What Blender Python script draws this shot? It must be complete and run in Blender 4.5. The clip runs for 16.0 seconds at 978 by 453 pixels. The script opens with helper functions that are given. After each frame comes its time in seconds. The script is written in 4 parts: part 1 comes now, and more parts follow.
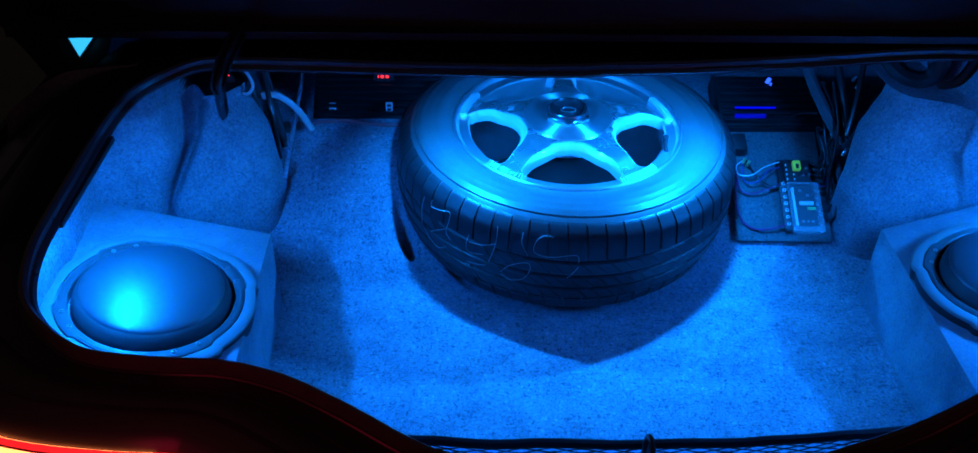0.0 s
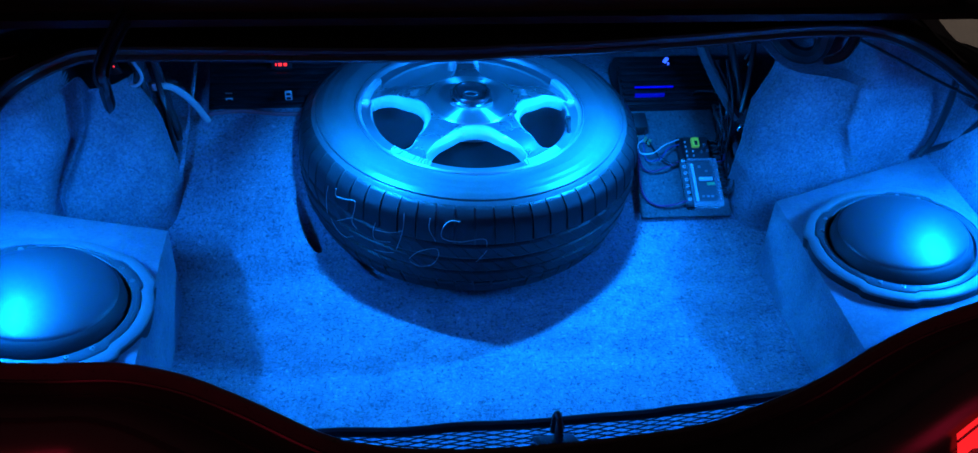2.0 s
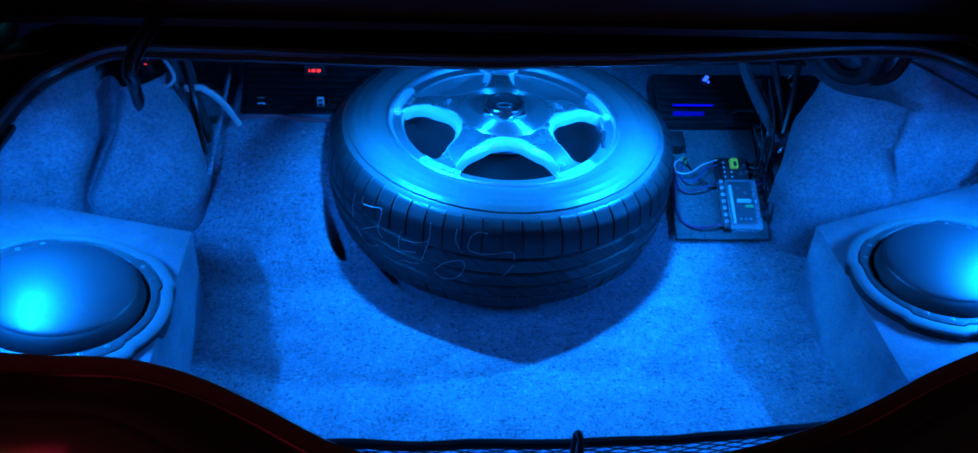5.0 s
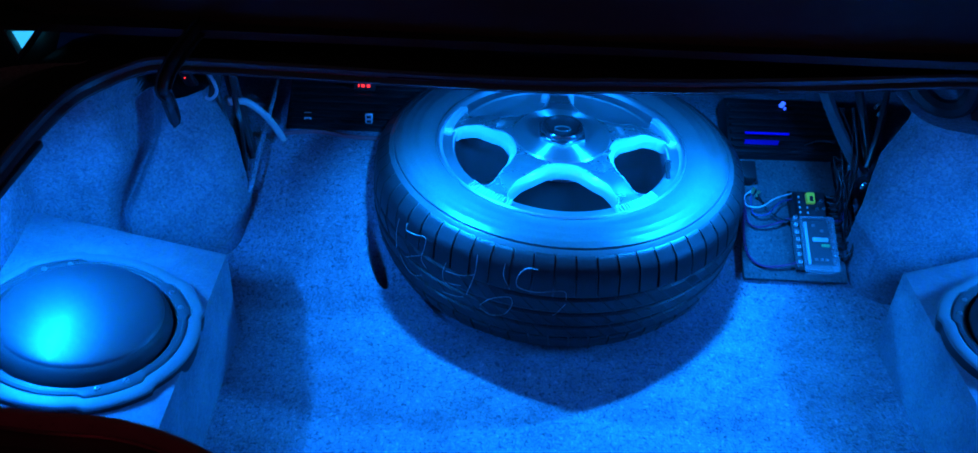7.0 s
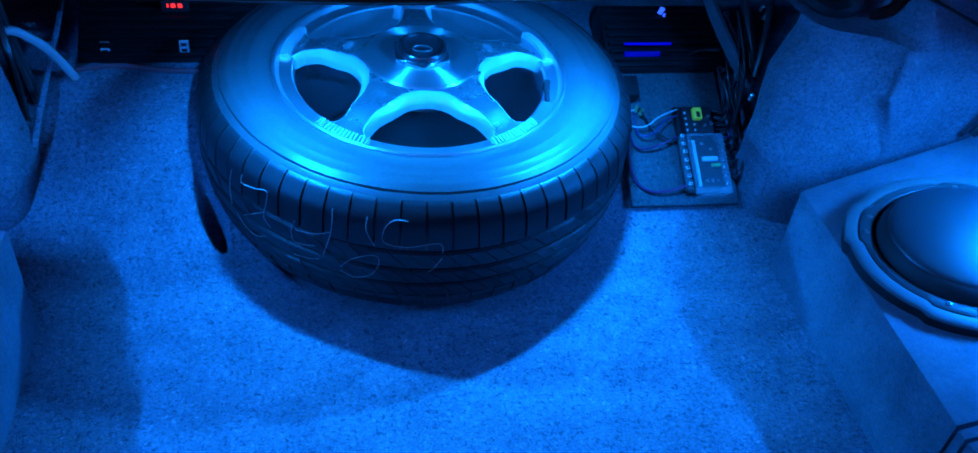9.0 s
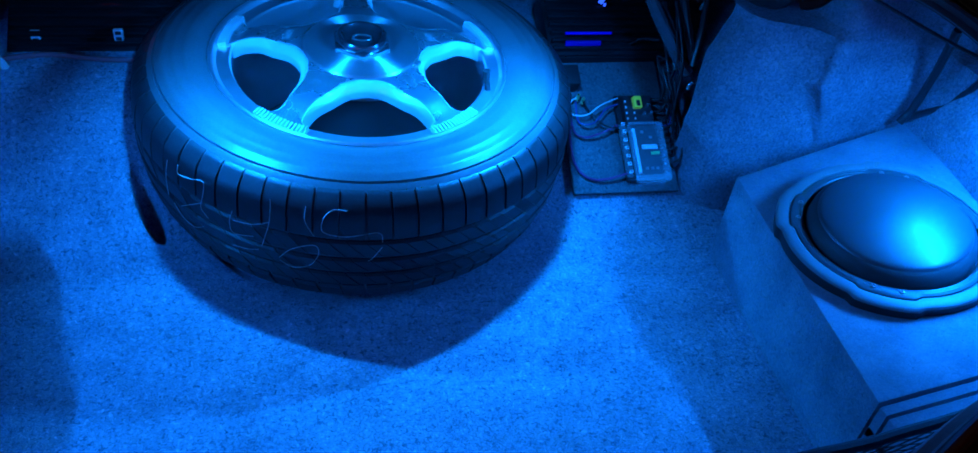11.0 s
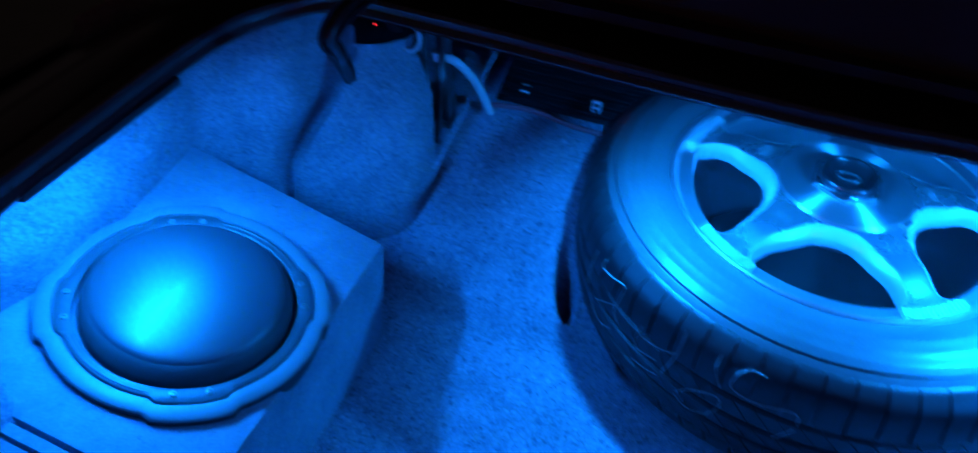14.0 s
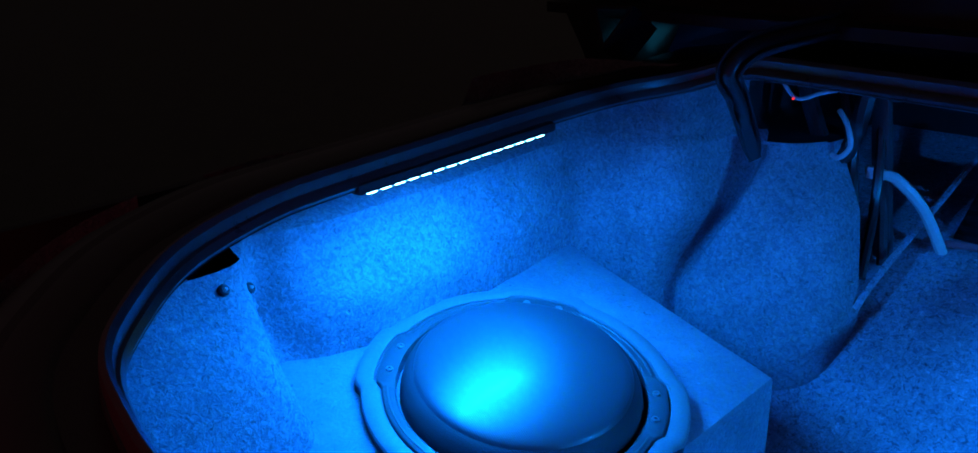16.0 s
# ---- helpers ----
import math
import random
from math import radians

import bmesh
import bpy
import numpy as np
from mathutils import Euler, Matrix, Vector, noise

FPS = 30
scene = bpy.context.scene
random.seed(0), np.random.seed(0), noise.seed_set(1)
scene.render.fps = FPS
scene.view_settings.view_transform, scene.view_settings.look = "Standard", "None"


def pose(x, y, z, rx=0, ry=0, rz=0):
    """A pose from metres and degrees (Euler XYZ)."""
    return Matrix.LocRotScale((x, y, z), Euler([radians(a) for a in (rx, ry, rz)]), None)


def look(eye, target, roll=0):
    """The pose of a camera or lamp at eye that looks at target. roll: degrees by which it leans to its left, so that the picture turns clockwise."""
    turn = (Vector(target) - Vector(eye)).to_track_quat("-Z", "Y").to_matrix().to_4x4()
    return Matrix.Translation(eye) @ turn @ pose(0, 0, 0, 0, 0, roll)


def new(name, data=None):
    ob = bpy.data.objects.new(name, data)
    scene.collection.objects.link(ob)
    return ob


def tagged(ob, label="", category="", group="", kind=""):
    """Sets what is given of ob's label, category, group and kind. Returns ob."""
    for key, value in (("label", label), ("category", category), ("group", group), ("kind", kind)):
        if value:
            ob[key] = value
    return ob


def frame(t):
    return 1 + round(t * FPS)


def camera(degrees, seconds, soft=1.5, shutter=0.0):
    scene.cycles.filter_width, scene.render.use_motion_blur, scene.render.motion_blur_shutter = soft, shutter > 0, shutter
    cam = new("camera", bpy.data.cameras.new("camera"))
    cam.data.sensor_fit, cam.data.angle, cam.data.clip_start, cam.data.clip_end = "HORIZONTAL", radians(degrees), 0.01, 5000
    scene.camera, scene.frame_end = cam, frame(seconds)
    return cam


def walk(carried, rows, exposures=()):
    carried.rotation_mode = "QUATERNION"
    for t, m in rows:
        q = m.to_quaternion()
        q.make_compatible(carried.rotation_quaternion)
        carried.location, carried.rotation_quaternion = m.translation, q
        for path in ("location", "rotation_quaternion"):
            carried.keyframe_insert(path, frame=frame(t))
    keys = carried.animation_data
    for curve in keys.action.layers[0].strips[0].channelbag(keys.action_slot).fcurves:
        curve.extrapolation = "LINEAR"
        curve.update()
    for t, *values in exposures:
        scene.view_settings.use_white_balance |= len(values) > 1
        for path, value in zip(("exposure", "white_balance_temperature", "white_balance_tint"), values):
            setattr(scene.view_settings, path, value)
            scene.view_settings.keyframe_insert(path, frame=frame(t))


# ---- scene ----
cam = camera(61.2, 16.0, soft=1.5, shutter=0.4)
PATH = [
    (0, (-0.225, 0.411, 0.963), (-0.131, 2.072, -0.147), 1.6),
    (0.5, (-0.22, 0.404, 0.964), (-0.135, 2.061, -0.153), 1.4),
    (1, (-0.207, 0.406, 0.959), (-0.117, 2.06, -0.163), 1.2),
    (1.5, (-0.208, 0.406, 0.957), (0.021, 2.044, -0.167), 2.7),
    (2, (-0.211, 0.413, 0.957), (0.086, 2.037, -0.171), 3.2),
    (2.5, (-0.214, 0.42, 0.953), (0.1, 2.035, -0.183), 3.3),
    (3, (-0.222, 0.428, 0.952), (0.102, 2.033, -0.196), 3.4),
    (3.5, (-0.221, 0.438, 0.947), (0.105, 2.038, -0.208), 3.7),
    (4, (-0.216, 0.438, 0.939), (0.103, 2.05, -0.201), 3.6),
    (4.5, (-0.208, 0.441, 0.928), (0.063, 2.093, -0.166), 3.2),
    (5, (-0.197, 0.433, 0.923), (0.02, 2.098, -0.163), 3.7),
    (5.2, (-0.194, 0.427, 0.926), (-0.022, 2.098, -0.159), 3.6),
    (7.3, (-0.18, 0.599, 0.897), (-0.099, 2.28, -0.184), 3.4),
    (7.5, (-0.191, 0.648, 0.878), (-0.025, 2.341, -0.174), 3.5),
    (8, (-0.2, 0.72, 0.848), (0.157, 2.369, -0.225), 5.0),
    (8.5, (-0.196, 0.725, 0.827), (0.201, 2.296, -0.345), 6.0),
    (9, (-0.171, 0.718, 0.819), (0.246, 2.253, -0.393), 6.4),
    (9.5, (-0.161, 0.713, 0.82), (0.289, 2.232, -0.399), 6.3),
    (11.8, (-0.149, 0.706, 0.838), (0.381, 2.197, -0.385), 8.7),
    (12, (-0.156, 0.706, 0.841), (0.27, 2.22, -0.394), 7.5),
    (12.5, (-0.171, 0.712, 0.839), (0.081, 2.257, -0.406), 6.4),
    (13, (-0.208, 0.742, 0.824), (-0.004, 2.299, -0.414), 6.9),
    (13.5, (-0.227, 0.793, 0.809), (-0.223, 2.352, -0.443), 7.8),
    (14, (-0.182, 0.849, 0.827), (-0.619, 2.375, -0.389), 5.9),
    (14.5, (-0.184, 0.91, 0.73), (-1.063, 2.353, -0.341), 5.1),
    (15, (-0.201, 0.949, 0.613), (-1.511, 2.207, -0.223), -1.4),
    (15.5, (-0.206, 0.947, 0.604), (-1.581, 2.169, -0.181), -2.9),
    (16, (-0.193, 0.935, 0.609), (-1.586, 2.161, -0.137), -2.5),
]
walk(cam, [(t, look(eye, target, roll)) for t, eye, target, roll in PATH],
     exposures=((0.0, 0.07), (5.0, 0.07), (8.0, 0.08), (8.5, -0.18), (13.0, -0.15), (14.5, -0.05), (16.0, -0.07)))

# ---- world and lights ----
world = bpy.data.worlds.new("night")
scene.world = world
world.use_nodes = True
world.node_tree.nodes["Background"].inputs[0].default_value = (0.62, 0.45, 0.48, 1)
world.node_tree.nodes["Background"].inputs[1].default_value = 0.024

BLUE = (0.001, 0.180, 1.0)
CYAN_BLUE = (0.002, 0.208, 1.0)


def strip_lamp(name, length, watts, spread, colour):
    """A thin area lamp along its own x axis, for one LED strip."""
    data = bpy.data.lights.new(name, "AREA")
    data.shape, data.size, data.size_y = "RECTANGLE", length, 0.008
    data.energy, data.color, data.spread = watts, colour, radians(spread)
    return new(name, data)


def aim(ob, place, along, facing):
    """Sets a strip at place, its light towards one way and its length as near another as that allows."""
    z = -Vector(facing).normalized()
    y = z.cross(Vector(along)).normalized()
    x = y.cross(z)
    m = Matrix((x, y, z)).transposed().to_4x4()
    ob.matrix_world = Matrix.Translation(place) @ m


L_LED = (Vector((-0.686, 1.248, 0.4055)), Vector((-0.697, 1.450, 0.4075)))
R_LED = (Vector((0.750, 1.262, 0.4035)), Vector((0.757, 1.462, 0.4055)))
FL_LED = (Vector((-0.275, 1.635, 0.4360)), Vector((-0.175, 1.633, 0.4360)))
FR_LED = (Vector((0.175, 1.642, 0.4360)), Vector((0.275, 1.652, 0.4360)))
SPREAD = {"led_light_left": 170, "led_light_right": 170, "led_light_front_left": 148, "led_light_front_right": 155}
for n, (a, b), facing, w in (("led_light_left", L_LED, (0.18, 0, -1), 5.5), ("led_light_right", R_LED, (-0.25, 0, -1), 6.8),
                             ("led_light_front_left", FL_LED, (0.65, 0.1, -1), 7.4), ("led_light_front_right", FR_LED, (-0.45, 0.1, -1), 8.3)):
    lamp = strip_lamp(n, 0.04 if "front" in n else (b - a).length, w, SPREAD[n], CYAN_BLUE if "front" in n else BLUE)
    aim(lamp, (a + b) / 2 + Vector((0, 0, -0.008 if "front" in n else -0.004)), b - a, facing)
# dim warm street light from beyond the car's front
street = bpy.data.lights.new("street_light", "SUN")
street.energy, street.color, street.angle = 0.06, (1.0, 0.76, 0.58), radians(6)
new("street_light", street).matrix_world = look((0, 0, 0), (0.0, -0.87, -0.5))

# two red lamps added above the rear panel to spread the tail lamps' glow
for x, y in ((-0.52, 0.800), (0.58, 0.800)):
    tail = bpy.data.lights.new("tail_glow_fill", "POINT")
    tail.energy, tail.color, tail.shadow_soft_size = 0.26, (1.0, 0.02, 0.09), 0.06
    new("tail_glow_fill", tail).location = (x, y, 0.470)

# street lamp that lights the ground beyond the car's right-hand side
pool = bpy.data.lights.new("street_lamp_light", "SPOT")
pool.energy, pool.color, pool.spot_size, pool.spot_blend, pool.shadow_soft_size = 900, (1.0, 0.76, 0.60), radians(58), 0.5, 0.1
new("street_lamp_light", pool).matrix_world = look((4.2, 5.6, 4.5), (3.6, 5.0, -0.55))

# ---- materials ----


def material(name, base=(0.5, 0.5, 0.5), rough=0.5, metal=0.0, spec=0.5, emit=None, power=0.0, alpha=1.0, transmission=0.0):
    m = bpy.data.materials.new(name)
    m.use_nodes = True
    b = m.node_tree.nodes["Principled BSDF"]
    b.inputs["Base Color"].default_value = (*base, 1)
    b.inputs["Roughness"].default_value = rough
    b.inputs["Metallic"].default_value = metal
    b.inputs["Specular IOR Level"].default_value = spec
    b.inputs["Transmission Weight"].default_value = transmission
    if emit:
        b.inputs["Emission Color"].default_value = (*emit, 1)
        b.inputs["Emission Strength"].default_value = power
    return m


def node(m, kind, **values):
    n = m.node_tree.nodes.new(kind)
    for k, v in values.items():
        n.inputs[k.replace("_", " ")].default_value = v
    return n


def wire(m, a, out, b, into):
    m.node_tree.links.new(a.outputs[out], b.inputs[into])


def mottled(name, low, high, rough=(0.4, 0.6), scale=30.0, detail=6.0, fine=400.0, bump=0.15, depth=0.002, metal=0.0, spec=0.5, fleck=None):
    """A surface whose colour, gloss and relief vary at two scales."""
    m = material(name, low, rough[0], metal, spec)
    b = m.node_tree.nodes["Principled BSDF"]
    co = node(m, "ShaderNodeTexCoord")
    big = node(m, "ShaderNodeTexNoise", Scale=scale, Detail=detail, Roughness=0.6)
    small = node(m, "ShaderNodeTexNoise", Scale=fine, Detail=3.0)
    for n in (big, small):
        wire(m, co, "Object", n, "Vector")
    both = node(m, "ShaderNodeMath")
    both.operation = "MULTIPLY_ADD"
    both.inputs[1].default_value = 0.5
    wire(m, small, "Fac", both, 0)
    half = node(m, "ShaderNodeMath")
    half.operation = "MULTIPLY"
    half.inputs[1].default_value = 0.5
    wire(m, big, "Fac", half, 0)
    wire(m, half, 0, both, 2)
    ramp = node(m, "ShaderNodeValToRGB")
    ramp.color_ramp.elements[0].position, ramp.color_ramp.elements[1].position = 0.35, 0.65
    ramp.color_ramp.elements[0].color, ramp.color_ramp.elements[1].color = (*low, 1), (*high, 1)
    if fleck:
        e = ramp.color_ramp.elements.new(0.33)
        e.color = (*fleck, 1)
        ramp.color_ramp.elements[0].color = (*fleck, 1)
        ramp.color_ramp.elements[0].position = 0.30
        ramp.color_ramp.elements[1].position = 0.40
        ramp.color_ramp.elements[1].color = (*low, 1)
    wire(m, both, 0, ramp, "Fac")
    wire(m, ramp, "Color", b, "Base Color")
    gloss = node(m, "ShaderNodeMapRange", To_Min=rough[0], To_Max=rough[1])
    wire(m, big, "Fac", gloss, "Value")
    wire(m, gloss, "Result", b, "Roughness")
    relief = node(m, "ShaderNodeBump", Strength=bump, Distance=depth)
    wire(m, small, "Fac", relief, "Height")
    wire(m, relief, "Normal", b, "Normal")
    return m


def felt(name, base, contrast, size, fleck_size, fleck_share, bump):
    """Needled felt: soft clouds, pale and dark tufts, and scattered dark flecks."""
    m = material(name, base, 0.95, 0.0, 0.12)
    b = m.node_tree.nodes["Principled BSDF"]
    co = node(m, "ShaderNodeTexCoord")
    warp = node(m, "ShaderNodeTexNoise", Scale=size * 0.7, Detail=1.0)
    wire(m, co, "Object", warp, "Vector")
    bend = node(m, "ShaderNodeVectorMath")
    bend.operation = "MULTIPLY_ADD"
    bend.inputs[1].default_value = (0.012, 0.012, 0.012)
    wire(m, warp, "Color", bend, 0)
    wire(m, co, "Object", bend, 2)
    cloud = node(m, "ShaderNodeTexNoise", Scale=14.0, Detail=4.0, Roughness=0.6)
    tuft = node(m, "ShaderNodeTexNoise", Scale=size, Detail=4.0, Roughness=0.7)
    wire(m, co, "Object", cloud, "Vector")
    wire(m, bend, 0, tuft, "Vector")
    parts = []
    for n, amount in ((cloud, 0.20), (tuft, contrast)):
        r = node(m, "ShaderNodeMapRange", From_Min=0.3, From_Max=0.7, To_Min=1 - amount, To_Max=1 + amount)
        r.clamp = False
        wire(m, n, "Fac", r, "Value")
        parts.append(r)
    # short dark and pale fibres lying two ways
    for stretch in ((0.5, 1.5, 1.2), (1.5, 0.5, 1.2)):
        lay = node(m, "ShaderNodeMapping", Scale=stretch)
        wire(m, bend, 0, lay, "Vector")
        speck = node(m, "ShaderNodeTexNoise", Scale=fleck_size, Detail=2.0, Roughness=0.5)
        wire(m, lay, "Vector", speck, "Vector")
        for low, high, a0, a1 in ((fleck_share - 0.03, fleck_share + 0.025, 0.60, 1.0), (0.985 - fleck_share, 1.05 - fleck_share, 1.0, 1.35)):
            r = node(m, "ShaderNodeMapRange", From_Min=low, From_Max=high, To_Min=a0, To_Max=a1)
            wire(m, speck, "Fac", r, "Value")
            parts.append(r)
    mul = None
    for r in parts:
        if mul is None:
            mul = r
            continue
        k = node(m, "ShaderNodeMath")
        k.operation = "MULTIPLY"
        wire(m, mul, 0, k, 0)
        wire(m, r, 0, k, 1)
        mul = k
    tint = node(m, "ShaderNodeVectorMath")
    tint.operation = "SCALE"
    tint.inputs[0].default_value = base
    wire(m, mul, 0, tint, "Scale")
    wire(m, tint, 0, b, "Base Color")
    relief = node(m, "ShaderNodeBump", Strength=bump, Distance=0.004)
    wire(m, tuft, "Fac", relief, "Height")
    wire(m, relief, "Normal", b, "Normal")
    return m


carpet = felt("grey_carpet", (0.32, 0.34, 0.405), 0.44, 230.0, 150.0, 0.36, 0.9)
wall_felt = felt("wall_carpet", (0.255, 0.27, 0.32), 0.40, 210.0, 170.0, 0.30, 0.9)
box_side = felt("box_side_felt", (0.25, 0.262, 0.31), 0.25, 240.0, 200.0, 0.29, 0.5)
box_felt = felt("box_felt", (0.255, 0.265, 0.31), 0.14, 260.0, 200.0, 0.27, 0.35)
black_paint = mottled("black_car_paint", (0.022, 0.022, 0.022), (0.030, 0.030, 0.030), (0.26, 0.36), 8, 4, 900, 0.02, 0.001)
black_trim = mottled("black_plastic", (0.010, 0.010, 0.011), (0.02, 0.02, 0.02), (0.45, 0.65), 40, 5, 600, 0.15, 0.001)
rubber_seal = mottled("seal_rubber", (0.05, 0.05, 0.05), (0.07, 0.07, 0.07), (0.24, 0.34), 60, 5, 700, 0.2, 0.001)
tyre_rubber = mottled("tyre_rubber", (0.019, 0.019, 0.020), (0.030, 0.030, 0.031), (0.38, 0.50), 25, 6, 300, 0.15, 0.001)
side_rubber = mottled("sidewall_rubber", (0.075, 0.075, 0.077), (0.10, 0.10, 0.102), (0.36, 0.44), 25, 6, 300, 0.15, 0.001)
alloy = mottled("silver_alloy", (0.60, 0.60, 0.62), (0.68, 0.68, 0.70), (0.31, 0.39), 18, 5, 500, 0.04, 0.001, metal=0.91)
edge_alloy = mottled("polished_edge", (0.90, 0.90, 0.91), (0.95, 0.95, 0.96), (0.20, 0.26), 18, 5, 500, 0.03, 0.001, metal=0.60)
machined = mottled("machined_face", (0.46, 0.46, 0.47), (0.54, 0.54, 0.55), (0.24, 0.31), 18, 5, 700, 0.05, 0.001, metal=0.86)
cone = mottled("poly_cone", (0.040, 0.040, 0.045), (0.052, 0.052, 0.058), (0.42, 0.48), 14, 5, 900, 0.05, 0.001, spec=1.0)
surround = mottled("foam_surround", (0.045, 0.045, 0.047), (0.06, 0.06, 0.062), (0.5, 0.65), 40, 4, 800, 0.2, 0.001)
ring_paint = mottled("basket_ring", (0.17, 0.17, 0.175), (0.21, 0.21, 0.215), (0.35, 0.5), 25, 5, 600, 0.1, 0.001)
gasket_black = mottled("gasket_rubber", (0.07, 0.07, 0.072), (0.09, 0.09, 0.092), (0.35, 0.45), 40, 4, 800, 0.1, 0.001)
asphalt = mottled("asphalt", (0.04, 0.04, 0.04), (0.065, 0.062, 0.06), (0.8, 0.95), 6, 8, 120, 0.5, 0.01)
steel = mottled("painted_steel", (0.05, 0.05, 0.052), (0.09, 0.09, 0.092), (0.3, 0.5), 30, 5, 500, 0.1, 0.001, metal=0.3)
zinc = mottled("zinc_steel", (0.22, 0.22, 0.23), (0.32, 0.32, 0.33), (0.3, 0.45), 30, 5, 500, 0.1, 0.001, metal=0.5)
pale_hose = mottled("pale_hose", (0.5, 0.5, 0.5), (0.6, 0.6, 0.6), (0.4, 0.5), 30, 4, 300, 0.05, 0.001)
led_glow = material("led_glow", (0.1, 0.3, 0.6), 0.4, emit=(0.25, 0.9, 1.0), power=14.0)
red_glow = material("red_digit_glow", (0.2, 0.0, 0.0), 0.4, emit=(1.0, 0.03, 0.04), power=1.7)
blue_glow = material("blue_led_glow", (0.0, 0.0, 0.2), 0.4, emit=(0.0, 0.0, 1.0), power=0.55)

sill_grey = mottled("sill_plastic", (0.12, 0.12, 0.125), (0.17, 0.17, 0.175), (0.4, 0.5), 40, 5, 600, 0.1, 0.001)
chalk = mottled("chalk", (0.30, 0.30, 0.29), (0.62, 0.62, 0.60), (0.9, 1.0), 90, 4, 900, 0.3, 0.0005)
plate_alloy = mottled("machined_plate", (0.66, 0.66, 0.67), (0.74, 0.74, 0.75), (0.38, 0.44), 18, 5, 500, 0.02, 0.0005, metal=0.92)
pb = plate_alloy.node_tree.nodes["Principled BSDF"]
pb.inputs["Anisotropic"].default_value = 0.97
pb.inputs["Anisotropic Rotation"].default_value = 0.25
turned = node(plate_alloy, "ShaderNodeTangent")
turned.direction_type, turned.axis = "RADIAL", "Z"
wire(plate_alloy, turned, 0, pb, "Tangent")
dark_cap = mottled("dark_centre_cap", (0.16, 0.16, 0.17), (0.22, 0.22, 0.23), (0.14, 0.2), 40, 4, 500, 0.03, 0.0005, metal=0.92)
board_felt = felt("board_felt", (0.12, 0.12, 0.125), 0.35, 200.0, 150.0, 0.33, 0.5)
clear_plastic = material("clear_plastic", (0.8, 0.82, 0.85), 0.15)
tree = clear_plastic.node_tree
see, mix = tree.nodes.new("ShaderNodeBsdfTransparent"), tree.nodes.new("ShaderNodeMixShader")
mix.inputs[0].default_value = 0.05
tree.links.new(see.outputs[0], mix.inputs[1])
tree.links.new(tree.nodes["Principled BSDF"].outputs[0], mix.inputs[2])
tree.links.new(mix.outputs[0], tree.nodes["Material Output"].inputs[0])
clear_edge = clear_plastic.copy()
clear_edge.name = "clear_plastic_edge"
clear_edge.node_tree.nodes["Mix Shader"].inputs[0].default_value = 0.16
bright_metal = mottled("bright_metal", (0.7, 0.7, 0.7), (0.8, 0.8, 0.8), (0.2, 0.3), 60, 4, 600, 0.05, 0.0005, metal=0.9)
brass = mottled("brass_spade", (0.65, 0.55, 0.25), (0.75, 0.62, 0.3), (0.25, 0.35), 60, 4, 600, 0.05, 0.0005, metal=0.7)
# fuse is no lamp; faint green glow added to keep it yellow-green under blue
yellow_glow_plastic = material("yellow_glow_plastic", (0.85, 0.80, 0.08), 0.3, emit=(0.25, 0.8, 0.08), power=0.12)
green_plastic = material("green_plastic", (0.15, 0.6, 0.15), 0.3)
pale_plastic = mottled("pale_plastic", (0.6, 0.62, 0.62), (0.75, 0.77, 0.77), (0.35, 0.5), 60, 4, 500, 0.05, 0.0005)
pale_wire = mottled("pale_wire", (0.55, 0.55, 0.57), (0.65, 0.65, 0.67), (0.3, 0.4), 60, 4, 500, 0.05, 0.0005)
blue_wire = mottled("blue_wire", (0.03, 0.04, 0.14), (0.04, 0.06, 0.2), (0.3, 0.4), 60, 4, 500, 0.05, 0.0005)
red_wire = mottled("red_wire", (0.35, 0.03, 0.10), (0.45, 0.05, 0.14), (0.35, 0.45), 60, 4, 500, 0.05, 0.0005)
pink_wire = mottled("pink_wire", (0.5, 0.10, 0.12), (0.6, 0.14, 0.16), (0.35, 0.45), 60, 4, 500, 0.05, 0.0005)
black_cable = mottled("black_cable", (0.012, 0.012, 0.012), (0.025, 0.025, 0.025), (0.3, 0.45), 60, 4, 300, 0.2, 0.001)
loom = mottled("grey_loom", (0.06, 0.06, 0.065), (0.10, 0.10, 0.105), (0.5, 0.65), 50, 5, 250, 0.5, 0.002)
amp_black = mottled("amplifier_finish", (0.010, 0.010, 0.011), (0.016, 0.016, 0.017), (0.35, 0.5), 30, 5, 500, 0.1, 0.0005, metal=0.2)
net_black = mottled("net_cord", (0.010, 0.010, 0.012), (0.022, 0.022, 0.024), (0.6, 0.8), 80, 4, 500, 0.5, 0.001)
screw_black = mottled("screw_black", (0.25, 0.25, 0.25), (0.35, 0.35, 0.35), (0.25, 0.35), 80, 4, 500, 0.1, 0.0005, metal=0.6)
led_soft = material("soft_led_lens", (0.2, 0.4, 0.7), 0.4, emit=(0.04, 0.55, 1.0), power=1.05)
blue_dot = material("blue_power_glow", (0.0, 0.05, 0.3), 0.4, emit=(0.02, 0.09, 1.0), power=2.2)
blue_dim = material("dim_blue_glow", (0.0, 0.0, 0.2), 0.4, emit=(0.0, 0.0, 1.0), power=0.2)
tail_red = material("tail_lamp_red", (0.3, 0.01, 0.01), 0.15, emit=(1.0, 0.015, 0.02), power=1.1)
tail_clear = material("tail_lamp_clear", (0.5, 0.4, 0.3), 0.15, emit=(1.0, 0.24, 0.07), power=4.0)
